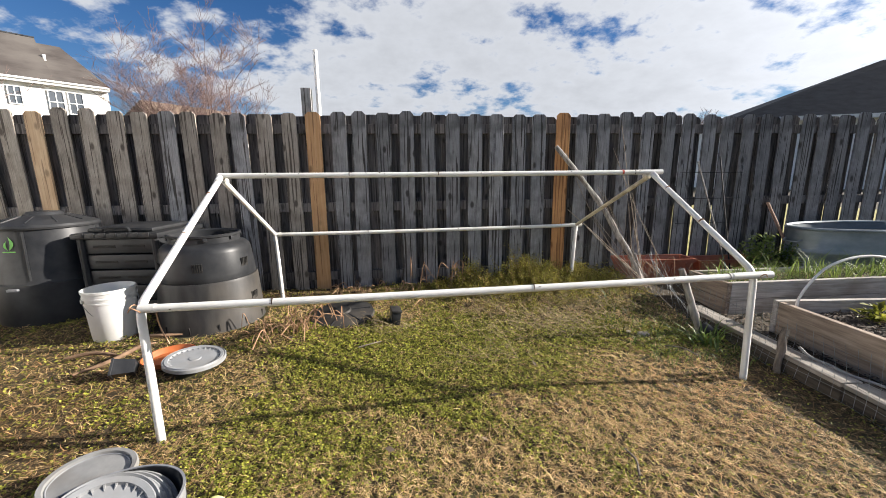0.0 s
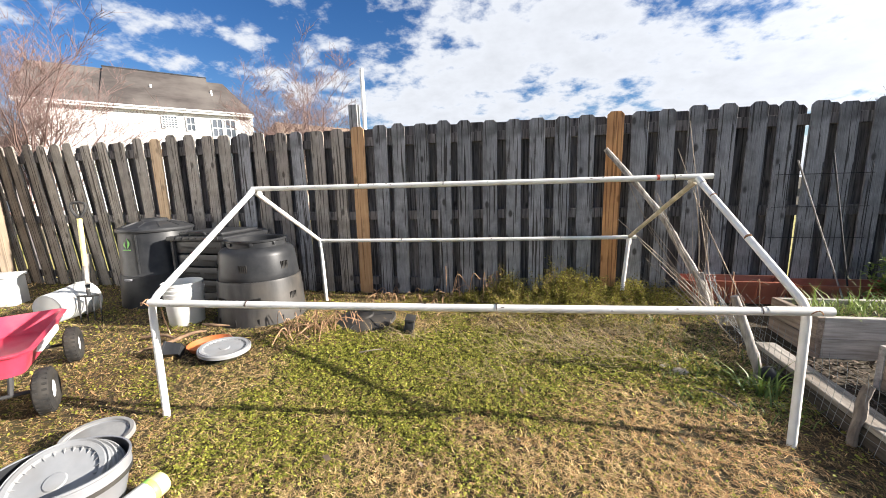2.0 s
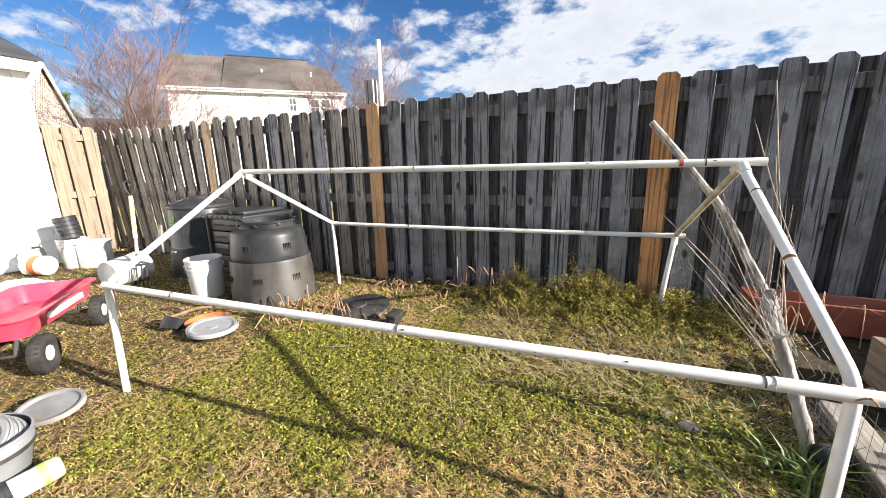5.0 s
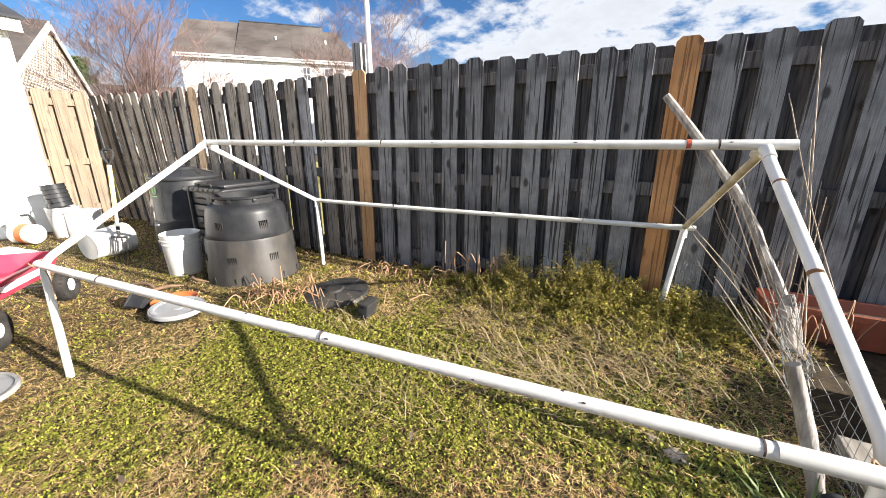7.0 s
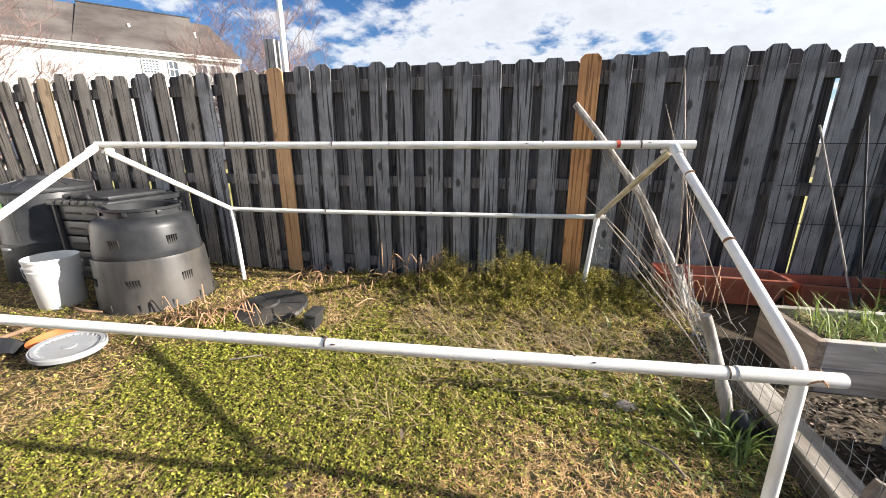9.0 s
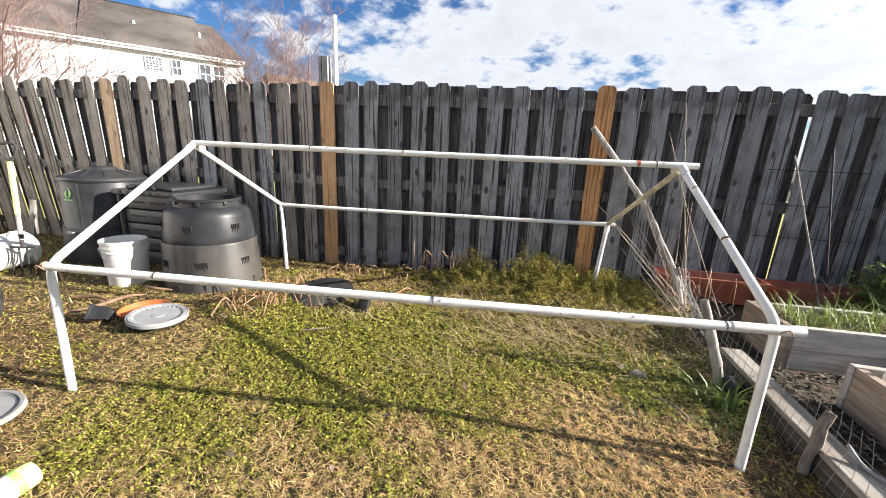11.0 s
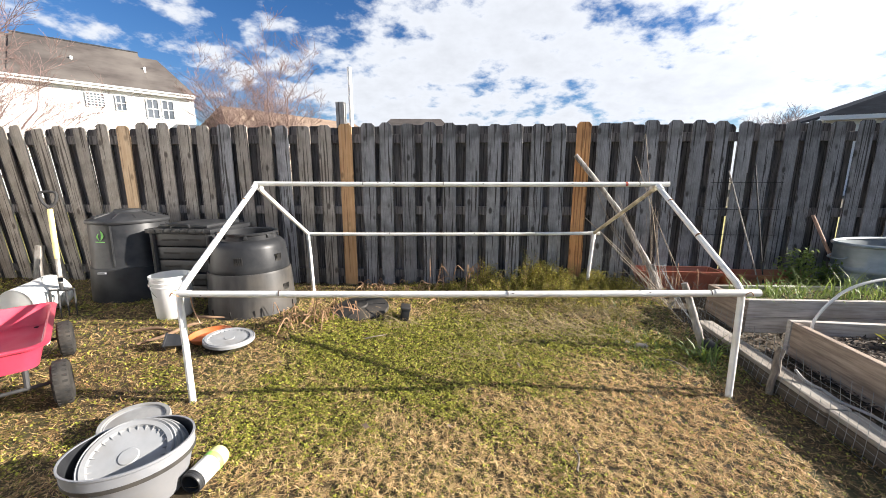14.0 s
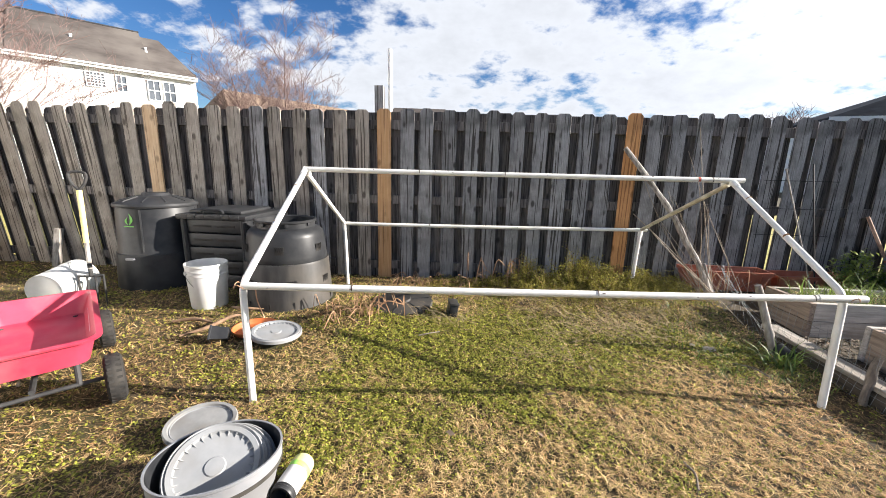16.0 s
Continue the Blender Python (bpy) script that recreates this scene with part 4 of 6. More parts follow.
def compost_tapered():
    c = thing("compost_bin", (-3.13, 3.70, gz(-3.13, 3.7) - 0.01), "tall black compost bin with domed lid and green leaf print", "compost bin", rz=0)
    body = lathe(bmesh.new(), [(0.375, 0.0), (0.373, 0.02), (0.352, 0.33), (0.342, 0.335), (0.337, 0.35), (0.318, 0.745), (0.312, 0.765), (0.29, 0.765), (0.31, 0.35)], 48)
    part("body", body, M_BLACK, c)
    lid = part("lid", lathe(bmesh.new(), [(0.334, 0.755), (0.338, 0.77), (0.330, 0.787), (0.28, 0.805), (0.16, 0.845), (0.12, 0.850), (0.105, 0.875), (0.05, 0.88), (0, 0.88)], 48), M_BLACK, c, "domed lid with a knob")
    for k in range(10):
        a = 2 * math.pi * k / 10
        part("rib", box(bmesh.new(), (-0.005, -0.07, -0.006), (0.005, 0.07, 0.004), 0.002), M_BLACK, lid, m=pose(0.22 * math.cos(a), 0.22 * math.sin(a), 0.827, -17, 0, math.degrees(a) - 90))
    for k in range(4):
        a = 2 * math.pi * (k + 0.5) / 4 - 0.5
        part("body_rib", tube(bmesh.new(), [(0.335 * math.cos(a), 0.335 * math.sin(a), 0.36), (0.319 * math.cos(a), 0.319 * math.sin(a), 0.74)], 0.008, 6), M_BLACK, c)
    # leaf print: a plain curved leaf shape and a bar where the words stand
    ang = radians(-91)
    bm = bmesh.new()
    for side, wide, lean in ((1, 0.030, 0.010), (-1, 0.022, -0.012)):
        edge = []
        for i in range(11):
            t = i / 10
            mid = lean * math.sin(math.pi * t) + side * 0.004
            edge.append((mid, mid + side * wide * math.sin(math.pi * min(1.0, t * 1.15)) ** 0.9 * (1 - 0.3 * t), -0.05 + (0.115 if side > 0 else 0.08) * t))
        va = [bm.verts.new((m, -0.002, z)) for m, o, z in edge]
        vb = [bm.verts.new((o, -0.002, z)) for m, o, z in edge]
        for i in range(10):
            bm.faces.new((va[i], vb[i], vb[i + 1], va[i + 1]))
    part("leaf_print", bm, M_LOGO, c, "green leaf print", smooth=False, m=pose(0.326 * math.cos(ang), 0.326 * math.sin(ang), 0.655, -3.5, 0, math.degrees(ang) + 90))
    part("print_bar", box(bmesh.new(), (-0.045, -0.003, -0.006), (0.045, -0.001, 0.002)), M_LOGO, c, "small green print", smooth=False, m=pose(0.329 * math.cos(ang), 0.329 * math.sin(ang), 0.595, -3.5, 0, math.degrees(ang) + 90))
    part("hatch_handle", box(bmesh.new(), (-0.04, -0.02, -0.01), (0.04, 0.0, 0.01), 0.004), M_GREY_PL, c, m=pose(0.356 * math.cos(ang), 0.356 * math.sin(ang), 0.30, 0, 0, math.degrees(ang) + 90))


compost_round()
compost_square()
compost_tapered()


# ---- buckets, lids, pots ----
def bucket(name, label, m, group="white buckets"):
    b = thing(name, (0, 0, 0), label, "bucket", group)
    prof = [(0, 0.004), (0.126, 0.004), (0.128, 0.0), (0.132, 0.006), (0.146, 0.27), (0.150, 0.272), (0.150, 0.284), (0.147, 0.286), (0.148, 0.305), (0.152, 0.307), (0.152, 0.318), (0.149, 0.32), (0.150, 0.345), (0.155, 0.348), (0.155, 0.365), (0.150, 0.367), (0.145, 0.34), (0.129, 0.012), (0, 0.012)]
    part("body", lathe(bmesh.new(), prof, 40), M_WHITE_PL, b)
    pts = [(0.158 * math.cos(a), -0.002 - 0.10 * math.sin(a), 0.30 - 0.17 * math.sin(a)) for a in np.linspace(0, math.pi, 15)]
    hd = part("bail_handle", tube(bmesh.new(), pts, 0.0025, 6), M_WIRE, b, "thin wire bail")
    part("grip", tube(bmesh.new(), pts[6:9], 0.010, 8), M_WHITE_PL, hd)
    for s in (-1, 1):
        part("bail_lug", tube(bmesh.new(), [(s * 0.145, 0, 0.30), (s * 0.160, 0, 0.30)], 0.014, 10), M_WHITE_PL, b)
    b.matrix_basis = m
    return b


bucket("bucket", "white plastic bucket with ribbed rim standing upright", pose(-2.25, 3.08, gz(-2.25, 3.08), 0, 0, 55))
bucket("bucket", "white plastic bucket lying on its side in the grass", pose(-3.40, 2.83, 0.148) @ pose(0, 0, 0, 0, 0, 102) @ pose(0, 0, 0, 0, 88, 0))


def round_lid(name, label, m, rad=0.165, mat=None, ribs=26):
    l = thing(name, (0, 0, 0), label, "lid")
    prof = [(0, 0.012), (0.03, 0.012), (0.034, 0.008), (rad - 0.034, 0.008), (rad - 0.030, 0.018), (rad - 0.014, 0.020), (rad - 0.010, 0.012), (rad - 0.004, 0.018), (rad, 0.014), (rad, -0.006), (rad - 0.004, -0.006), (rad - 0.006, 0.004), (0, 0.002)]
    part("disc", lathe(bmesh.new(), prof, 48), mat or M_LID, l)
    for k in range(ribs):
        a = 2 * math.pi * k / ribs
        bm = bmesh.new()
        v = [bm.verts.new(c) for c in ((rad - 0.032, -0.0028, 0.008), (rad - 0.032, 0.0028, 0.008), (rad - 0.050, 0, 0.008), (rad - 0.032, -0.0028, 0.017), (rad - 0.032, 0.0028, 0.017))]
        for q in ((0, 1, 4, 3), (1, 2, 4), (2, 0, 3), (3, 4, 2)):
            bm.faces.new([v[i] for i in q])
        part("rib", bm, mat or M_LID, l, m=pose(0, 0, 0, 0, 0, math.degrees(a)), smooth=False)
    l.matrix_basis = m
    return l


round_lid("loose_lid", "pale grey ribbed bucket lid lying on the lawn", pose(-1.415, 2.545, 0.040, 1, 4, 10))
saucer = solo("plant_saucer", lathe(bmesh.new(), [(0, 0.004), (0.115, 0.004), (0.12, 0.0), (0.142, 0.032), (0.146, 0.033), (0.146, 0.026), (0.125, -0.004), (0, -0.004)], 40), M_ORANGE, "orange terracotta-coloured plant saucer under a grey lid", "saucer", m=pose(-1.615, 2.635, 0.008, 0, -2, 0))
bm = lathe(bmesh.new(), [(0.0, 0.005), (0.05, 0.005), (0.055, 0.0), (0.066, 0.10), (0.072, 0.102), (0.072, 0.112), (0.064, 0.112), (0.05, 0.012), (0, 0.012)], 4)
solo("nursery_pot", bm, M_BLACK, "small square black nursery pot lying in dry grass", "pot", m=pose(-1.72, 2.50, 0.028, 0, 84, 200), smooth=False)

# fallen black disc and block
disc = thing("bin_lid", (-0.66, 3.26, gz(-0.66, 3.26) + 0.03), "black plastic bin lid lying among dry stalks", "lid", rz=15)
part("disc", lathe(bmesh.new(), [(0, 0.035), (0.06, 0.034), (0.07, 0.022), (0.20, 0.010), (0.245, 0.0), (0.252, -0.02), (0.244, -0.022), (0.2, 0.0), (0, 0.02)], 40), M_BLACK2, disc)
for k in range(6):
    part("rib", box(bmesh.new(), (0.07, -0.006, 0.012), (0.22, 0.006, 0.026), 0.003), M_BLACK, disc, m=pose(0, 0, 0, 0, 3, 60 * k))
disc.matrix_basis = pose(-0.66, 3.26, gz(-0.66, 3.26) + 0.035, 6, -4, 15)
blk = thing("nursery_pot", (-0.24, 3.10, 0), "small black rectangular pot tipped in clover", "pot")
part("body", box(bmesh.new(), (-0.075, -0.034, 0), (0.075, 0.034, 0.095), 0.006), M_BLACK, blk)
part("rim", box(bmesh.new(), (-0.081, -0.039, 0.093), (0.081, 0.039, 0.110), 0.004), M_BLACK2, blk)
blk.matrix_basis = pose(-0.24, 3.10, 0.006, 0, 0, 99) @ pose(0, 0, 0, 8, 4, 0)

tp = thing("nursery_pot", (0, 0, 0), "round black nursery pot tipped over beside the edging", "pot")
part("body", lathe(bmesh.new(), [(0, 0.004), (0.045, 0.004), (0.048, 0.0), (0.060, 0.10), (0.058, 0.10), (0.046, 0.010), (0, 0.010)], 28), M_BLACK, tp)
part("rim", lathe(bmesh.new(), [(0.058, 0.094), (0.065, 0.094), (0.066, 0.112), (0.058, 0.112)], 28), M_BLACK, tp)
tp.matrix_basis = pose(1.955, 2.57, 0.036, 0, 0, 100) @ pose(0, 0, 0, 0, 82, 0) @ Matrix.Scale(0.7, 4)

# oval tub with lids
M_SCUFF = surf("scuffed_lid", (0.162, 0.165, 0.165), (0.250, 0.250, 0.243), 0.6, 9, bump=0.08, wear=(0.15, 0.135, 0.115), wear_scale=6, wear_amt=0.85)
tub = thing("oval_tub", (-0.974, 1.292, gz(-0.974, 1.292) + 0.002), "grey oval plastic tub with a darker band", "tub", rz=30)
part("body", lathe(bmesh.new(), [(0, 0.0070), (0.70, 0.0070), (0.72, 0.0000), (0.80, 0.0232), (0.97, 0.1566), (1.0, 0.1624), (1.0, 0.1995), (1.02, 0.2042), (1.02, 0.2123), (0.985, 0.2123), (0.955, 0.1508), (0.75, 0.0232), (0, 0.0186)], 56, 0.20, 0.165), M_GREY_PL, tub, "light grey outer wall")
part("inner_wall", lathe(bmesh.new(), [(0.975, 0.2100), (0.945, 0.1508), (0.74, 0.0278), (0, 0.0255)], 56, 0.20, 0.165), M_BLACK, tub, "black inside")
part("band", lathe(bmesh.new(), [(0.975, 0.1462), (1.000, 0.1485), (1.008, 0.1647), (0.985, 0.1670)], 56, 0.20, 0.165), M_BLACK2, tub, "dark moulded band")
for k, (dx, dz, tilt) in enumerate(((0.0, 0.0, 26), (0.025, 0.016, 29), (0.045, 0.030, 32))):
    round_lid("loose_lid", "grey ribbed bucket lid stacked in an oval tub", pose(-0.983 + dx * 0.6, 1.287 + dx * 0.7, 0.147 - dz, 0, 0, 30) @ pose(0, 0, 0, tilt, 0, 0), 0.151)
oval = thing("tub_lid", (0, 0, 0), "scuffed grey oval lid leaning on the tub", "lid")
part("disc", lathe(bmesh.new(), [(0, 0.0), (0.84, 0.0), (0.87, 0.012), (0.97, 0.014), (1.0, 0.006), (1.0, -0.008), (0.96, -0.006), (0, -0.008)], 56, 0.142, 0.115), M_SCUFF, oval)
part("groove", lathe(bmesh.new(), [(0.80, 0.001), (0.81, 0.004), (0.83, 0.004), (0.84, 0.001)], 56, 0.142, 0.115), M_GREY_PL, oval)
oval.matrix_basis = pose(-1.285, 1.625, 0.040, 0, 0, 28) @ pose(0, 0, 0, 11, 0, 0)

# bottle with bands
bot = thing("spray_canister", (0, 0, 0), "white canister with lime and lemon bands and black mouth", "canister")
part("body", lathe(bmesh.new(), [(0.050, 0.03), (0.054, 0.034), (0.054, 0.135), (0.050, 0.137)], 28), M_WHITE_PL, bot)
part("lime_band", lathe(bmesh.new(), [(0.0545, 0.133), (0.0555, 0.135), (0.0555, 0.158), (0.0545, 0.16)], 28), M_LIME, bot, "lime green band")
part("lemon_end", lathe(bmesh.new(), [(0.054, 0.158), (0.0545, 0.162), (0.053, 0.20), (0.046, 0.212), (0, 0.215)], 28), M_LEMON, bot, "pale yellow end")
part("mouth", lathe(bmesh.new(), [(0, 0.06), (0.046, 0.055), (0.046, 0.0), (0.055, 0.0), (0.057, 0.008), (0.054, 0.012), (0.057, 0.018), (0.054, 0.024), (0.057, 0.03), (0.052, 0.036)], 28), M_BLACK, bot, "black ribbed mouth")
bot.matrix_basis = pose(-0.770, 1.300, 0.030, 0, 0, 84) @ pose(0, 0, 0, 0, 88, 0) @ Matrix.Scale(0.78, 4)


# ---- wagon ----
def wagon():
    a = math.degrees(math.atan2(0.679, -0.734))
    # local x: along the wagon from its near end; local y: to the side away from the wheels that are seen
    w = thing("wagon", (-1.91, 1.81, 0), "red plastic pull wagon with black wheels on the lawn", "wagon", rz=a)
    sgn = 1

    def ring(x0, x1, y0, y1, z, rad, n=6):
        pts = []
        for cx, cy, a0 in ((x1 - rad, y1 - rad, 0), (x0 + rad, y1 - rad, 90), (x0 + rad, y0 + rad, 180), (x1 - rad, y0 + rad, 270)):
            for i in range(n + 1):
                t = radians(a0 + 90 * i / n)
                pts.append((cx + rad * math.cos(t), cy + rad * math.sin(t), z))
        return pts

    bm = bmesh.new()
    levels = [(0.02, 0.78, 0.06, 0.40, 0.205, 0.05), (-0.01, 0.81, 0.03, 0.43, 0.215, 0.06), (-0.05, 0.85, 0.00, 0.46, 0.325, 0.07), (-0.075, 0.875, -0.025, 0.485, 0.335, 0.08), (-0.08, 0.88, -0.03, 0.49, 0.345, 0.08), (-0.055, 0.855, -0.005, 0.465, 0.348, 0.07), (-0.045, 0.845, 0.008, 0.452, 0.330, 0.065), (0.0, 0.80, 0.04, 0.42, 0.225, 0.055), (0.03, 0.77, 0.07, 0.39, 0.217, 0.045)]
    rings = [[bm.verts.new(p) for p in ring(*lv)] for lv in levels]
    for p, q in zip(rings, rings[1:]):
        for i in range(len(p)):
            j = (i + 1) % len(p)
            bm.faces.new((p[i], p[j], q[j], q[i]))
    bm.faces.new(rings[0][::-1])
    bm.faces.new(rings[-1])
    part("tray", bm, M_RED, w, "faded red tray with rolled rim")
    for x0, x1 in ((0.20, 0.62),):
        part("side_print", box(bmesh.new(), (x0, -0.008, 0.262), (x1, 0.02, 0.297)), M_TRIM, w, "plain white side print", smooth=False)
    for x in (-0.04, 0.71):
        part("axle", tube(bmesh.new(), [(x, -0.03, 0.13), (x, 0.48, 0.13)], 0.010, 8), M_STEEL, w)
        for y in (0.08, 0.38):
            part("strut", tube(bmesh.new(), [(x, y, 0.13), (x + 0.05, y, 0.22)], 0.012, 8), M_STEEL, w)
        for y, s in ((-0.045, -1), (0.495, 1)):
            wh = part("wheel", lathe(bmesh.new(), [(0.044, -0.024), (0.060, -0.034), (0.092, -0.038), (0.111, -0.029), (0.118, -0.010), (0.118, 0.010), (0.111, 0.029), (0.092, 0.038), (0.060, 0.034), (0.044, 0.024)], 36), M_RUBBER, w, "black rubber tyre", m=pose(x, y, 0.118, 90, 0, 0))
            part("rim", lathe(bmesh.new(), [(0.0, -0.030), (0.022, -0.030), (0.026, -0.018), (0.036, -0.014), (0.046, -0.026), (0.046, 0.026), (0.036, 0.014), (0.026, 0.018), (0.022, 0.030), (0, 0.030)], 24), M_WHITE_PL, wh, "white plastic rim")
            for k in range(24):
                for zz in (-0.016, 0.016):
                    part("tread", box(bmesh.new(), (-0.006, -0.003, -0.010), (0.006, 0.003, 0.010)), M_RUBBER, wh, smooth=False, m=pose(0, 0, 0, 0, 0, k * 15 + (7.5 if zz > 0 else 0)) @ pose(0.1150, 0, zz, 0, 0, 90))
    part("reach_bar", tube(bmesh.new(), [(-0.04, 0.23, 0.15), (0.71, 0.23, 0.15)], 0.012, 8), M_STEEL, w)
    return w


wagon()


# ---- garden fork standing in the ground ----
fk = thing("garden_fork", (0, 0, 0), "garden fork with yellow shaft stuck in the ground", "garden fork")
base, topp = Vector((-3.16, 2.98, 0.02)), Vector((-3.27, 3.12, 1.06))
d = (topp - base)
part("shaft", tube(bmesh.new(), [base + d * 0.26, base + d * 0.50], 0.016, 10), M_BARK, fk)
part("grip_sleeve", tube(bmesh.new(), [base + d * 0.46, base + d * 0.86], 0.019, 12), M_YELLOW, fk, "yellow sleeve")
sidev = Vector((0.9, 0.35, 0.0)).normalized()
hd = smooth_path([base + d * 0.86, base + d * 0.92 - sidev * 0.045, base + d * 0.985 - sidev * 0.055, base + d, base + d * 0.985 + sidev * 0.055, base + d * 0.92 + sidev * 0.045, base + d * 0.86], 4)
part("d_handle", tube(bmesh.new(), hd, 0.011, 8), M_STEEL, fk)
part("socket", tube(bmesh.new(), [base + d * 0.2, base + d * 0.30], [0.012, 0.018], 10), M_STEEL, fk)
part("crossbar", tube(bmesh.new(), [base + d * 0.205 - sidev * 0.085, base + d * 0.2, base + d * 0.205 + sidev * 0.085], 0.010, 8), M_STEEL, fk)
for k in range(4):
    o = sidev * (-0.083 + 0.0553 * k)
    part("tine", tube(bmesh.new(), [base + d * 0.205 + o, base + d * 0.1 + o, base + o - d * 0.04], [0.007, 0.007, 0.003], 6), M_STEEL, fk)


# ---- clutter by the white building ----
bucket("bucket", "white plastic bucket upright by a white wall", pose(-4.93, 3.20, 0.0, 0, 0, 20))
st = thing("pot_stack", (0, 0, 0), "stack of black nursery pots set upside down on a bucket", "pot")
for k in range(5):
    part("pot", lathe(bmesh.new(), [(0.0, 0.0), (0.115, 0.0), (0.118, 0.004), (0.108, 0.05), (0.114, 0.052), (0.114, 0.06), (0.0, 0.06)], 28), M_BLACK, st, m=pose(0, 0, k * 0.052))
st.matrix_basis = pose(-4.93, 3.20, 0.367, 4, -8, 0)
bx = thing("storage_box", (-4.70, 3.30, 0), "white plastic box standing on the grass", "box", rz=25)
part("body", box(bmesh.new(), (-0.13, -0.11, 0), (0.13, 0.11, 0.30), 0.015), M_WHITE_PL, bx)
part("lid", box(bmesh.new(), (-0.14, -0.12, 0.30), (0.14, 0.12, 0.335), 0.01), M_WHITE_PL, bx)
tb = thing("paint_tub", (0, 0, 0), "white tub with an orange label lying on its side", "tub")
part("body", lathe(bmesh.new(), [(0, 0.0), (0.105, 0.0), (0.11, 0.006), (0.115, 0.2), (0.12, 0.205), (0.12, 0.225), (0, 0.225)], 28), M_WHITE_PL, tb)
part("label", lathe(bmesh.new(), [(0.1125, 0.06), (0.1145, 0.062), (0.116, 0.14), (0.1135, 0.142)], 28), M_ORANGE, tb, "orange label")
tb.matrix_basis = pose(-4.72, 2.86, 0.12, 0, 0, 200) @ pose(0, 0, 0, 0, 88, 0)
jg = thing("watering_jug", (-5.10, 2.86, 0), "white jug with black handle by the wall", "jug", rz=30)
part("body", lathe(bmesh.new(), [(0, 0), (0.10, 0), (0.115, 0.02), (0.115, 0.2), (0.09, 0.26), (0.035, 0.29), (0.035, 0.32), (0, 0.32)], 28), M_WHITE_PL, jg)
part("handle", tube(bmesh.new(), smooth_path([(0.03, 0, 0.30), (0.12, 0, 0.30), (0.15, 0, 0.2), (0.115, 0, 0.1)], 5), 0.014, 8), M_BLACK, jg, "black handle")
sk = thing("feed_sack", (-4.05, 2.42, 0), "crumpled white sack lying on the lawn", "sack", rz=12)
bm = bmesh.new()
bmesh.ops.create_icosphere(bm, subdivisions=4, radius=1)
for v in bm.verts:
    n = noise.noise(v.co * 2.3) * 0.22 + noise.noise(v.co * 5.1) * 0.08
    c = v.co * (1 + n)
    v.co = Vector((c.x * 0.34, c.y * 0.19, max(c.z, -0.72) * 0.085 + 0.06))
part("body", bm, M_WHITE_PL, sk)
# a brick-red tool and a low dark planter against the fence
bm = box(bmesh.new(), (-0.03, -0.03, 0), (0.03, 0.03, 0.42), 0.004)
solo("timber_offcut", bm, M_BARK, "short brown timber offcut leaning on the fence", "timber", m=pose(-4.62, 3.98, 0.0, -8, 6, 10))
# dead wood beside the bucket
for k, pts in enumerate(([(-2.02, 2.44, 0.03), (-1.90, 2.56, 0.05), (-1.83, 2.70, 0.07), (-1.80, 2.80, 0.05)], [(-2.0, 2.98, 0.03), (-1.85, 2.92, 0.05), (-1.72, 2.95, 0.04)], [(-2.25, 2.66, 0.03), (-2.1, 2.70, 0.04), (-1.9, 2.66, 0.03)])):
    bm = tube(bmesh.new(), smooth_path(pts, 5), [0.005 + 0.008 * math.sin(math.pi * min(1, (i + 1) / (5 * (len(pts) - 1) + 1))) for i in range(5 * (len(pts) - 1) + 1)], 8)
    solo("dead_branch", bm, surf("brown_bark", (0.10, 0.06, 0.035), (0.26, 0.165, 0.10), 0.9, 14, bump=0.5) if k == 0 else bpy.data.materials["brown_bark"], "brown dead branch lying in dry grass", "branch", "dead branches")


# ---- planters, tank and beds on the sunny side ----
def long_planter(label, m, length=0.78):
    p = thing("planter_box", (0, 0, 0), label, "planter", "terracotta planters")
    bm = bmesh.new()
    lev = [(0.0, 0.10, 0.085), (0.004, 0.10, 0.085), (0.165, 0.0, 0.115), (0.165, -0.012, 0.127), (0.195, -0.014, 0.130), (0.195, 0.012, 0.105), (0.02, 0.11, 0.075)]
    rings = []
    for z, inset, hy in lev:
        x0, x1 = 0.04 + inset * 0.5 - 0.02, length - 0.04 - inset * 0.5 + 0.02
        rings.append([bm.verts.new(c) for c in ((x0, -hy, z), (x1, -hy, z), (x1, hy, z), (x0, hy, z))])
    for a, b in zip(rings, rings[1:]):
        for i in range(4):
            j = (i + 1) % 4
            bm.faces.new((a[i], a[j], b[j], b[i]))
    bm.faces.new(rings[0][::-1])
    bm.faces.new(rings[-1])
    bmesh.ops.bevel(bm, geom=[e for e in bm.edges if abs(e.verts[0].co.z - e.verts[1].co.z) > 0.02], offset=0.012, segments=2, affect="EDGES")
    part("trough", bm, M_TERRA, p)
    part("soil", box(bmesh.new(), (0.06, -0.098, 0.10), (length - 0.06, 0.098, 0.135), 0.004), M_MULCH, p, "dark dry soil")
    for k in range(5):
        x = 0.12 + k * (length - 0.24) / 4
        part("rib", tube(bmesh.new(), [(x, -0.092, 0.02), (x, -0.117, 0.16)], 0.006, 6), M_TERRA, p)
    p.matrix_basis = m
    return p


long_planter("terracotta plastic trough planter with dry canes beside it", pose(1.99, 3.94, gz(2.3, 3.94) - 0.01, 0, 0, -2), 0.80)
long_planter("terracotta plastic trough planter against the fence", pose(2.83, 3.96, gz(3.1, 3.96) + 0.02, 0, 0, 1), 0.75)

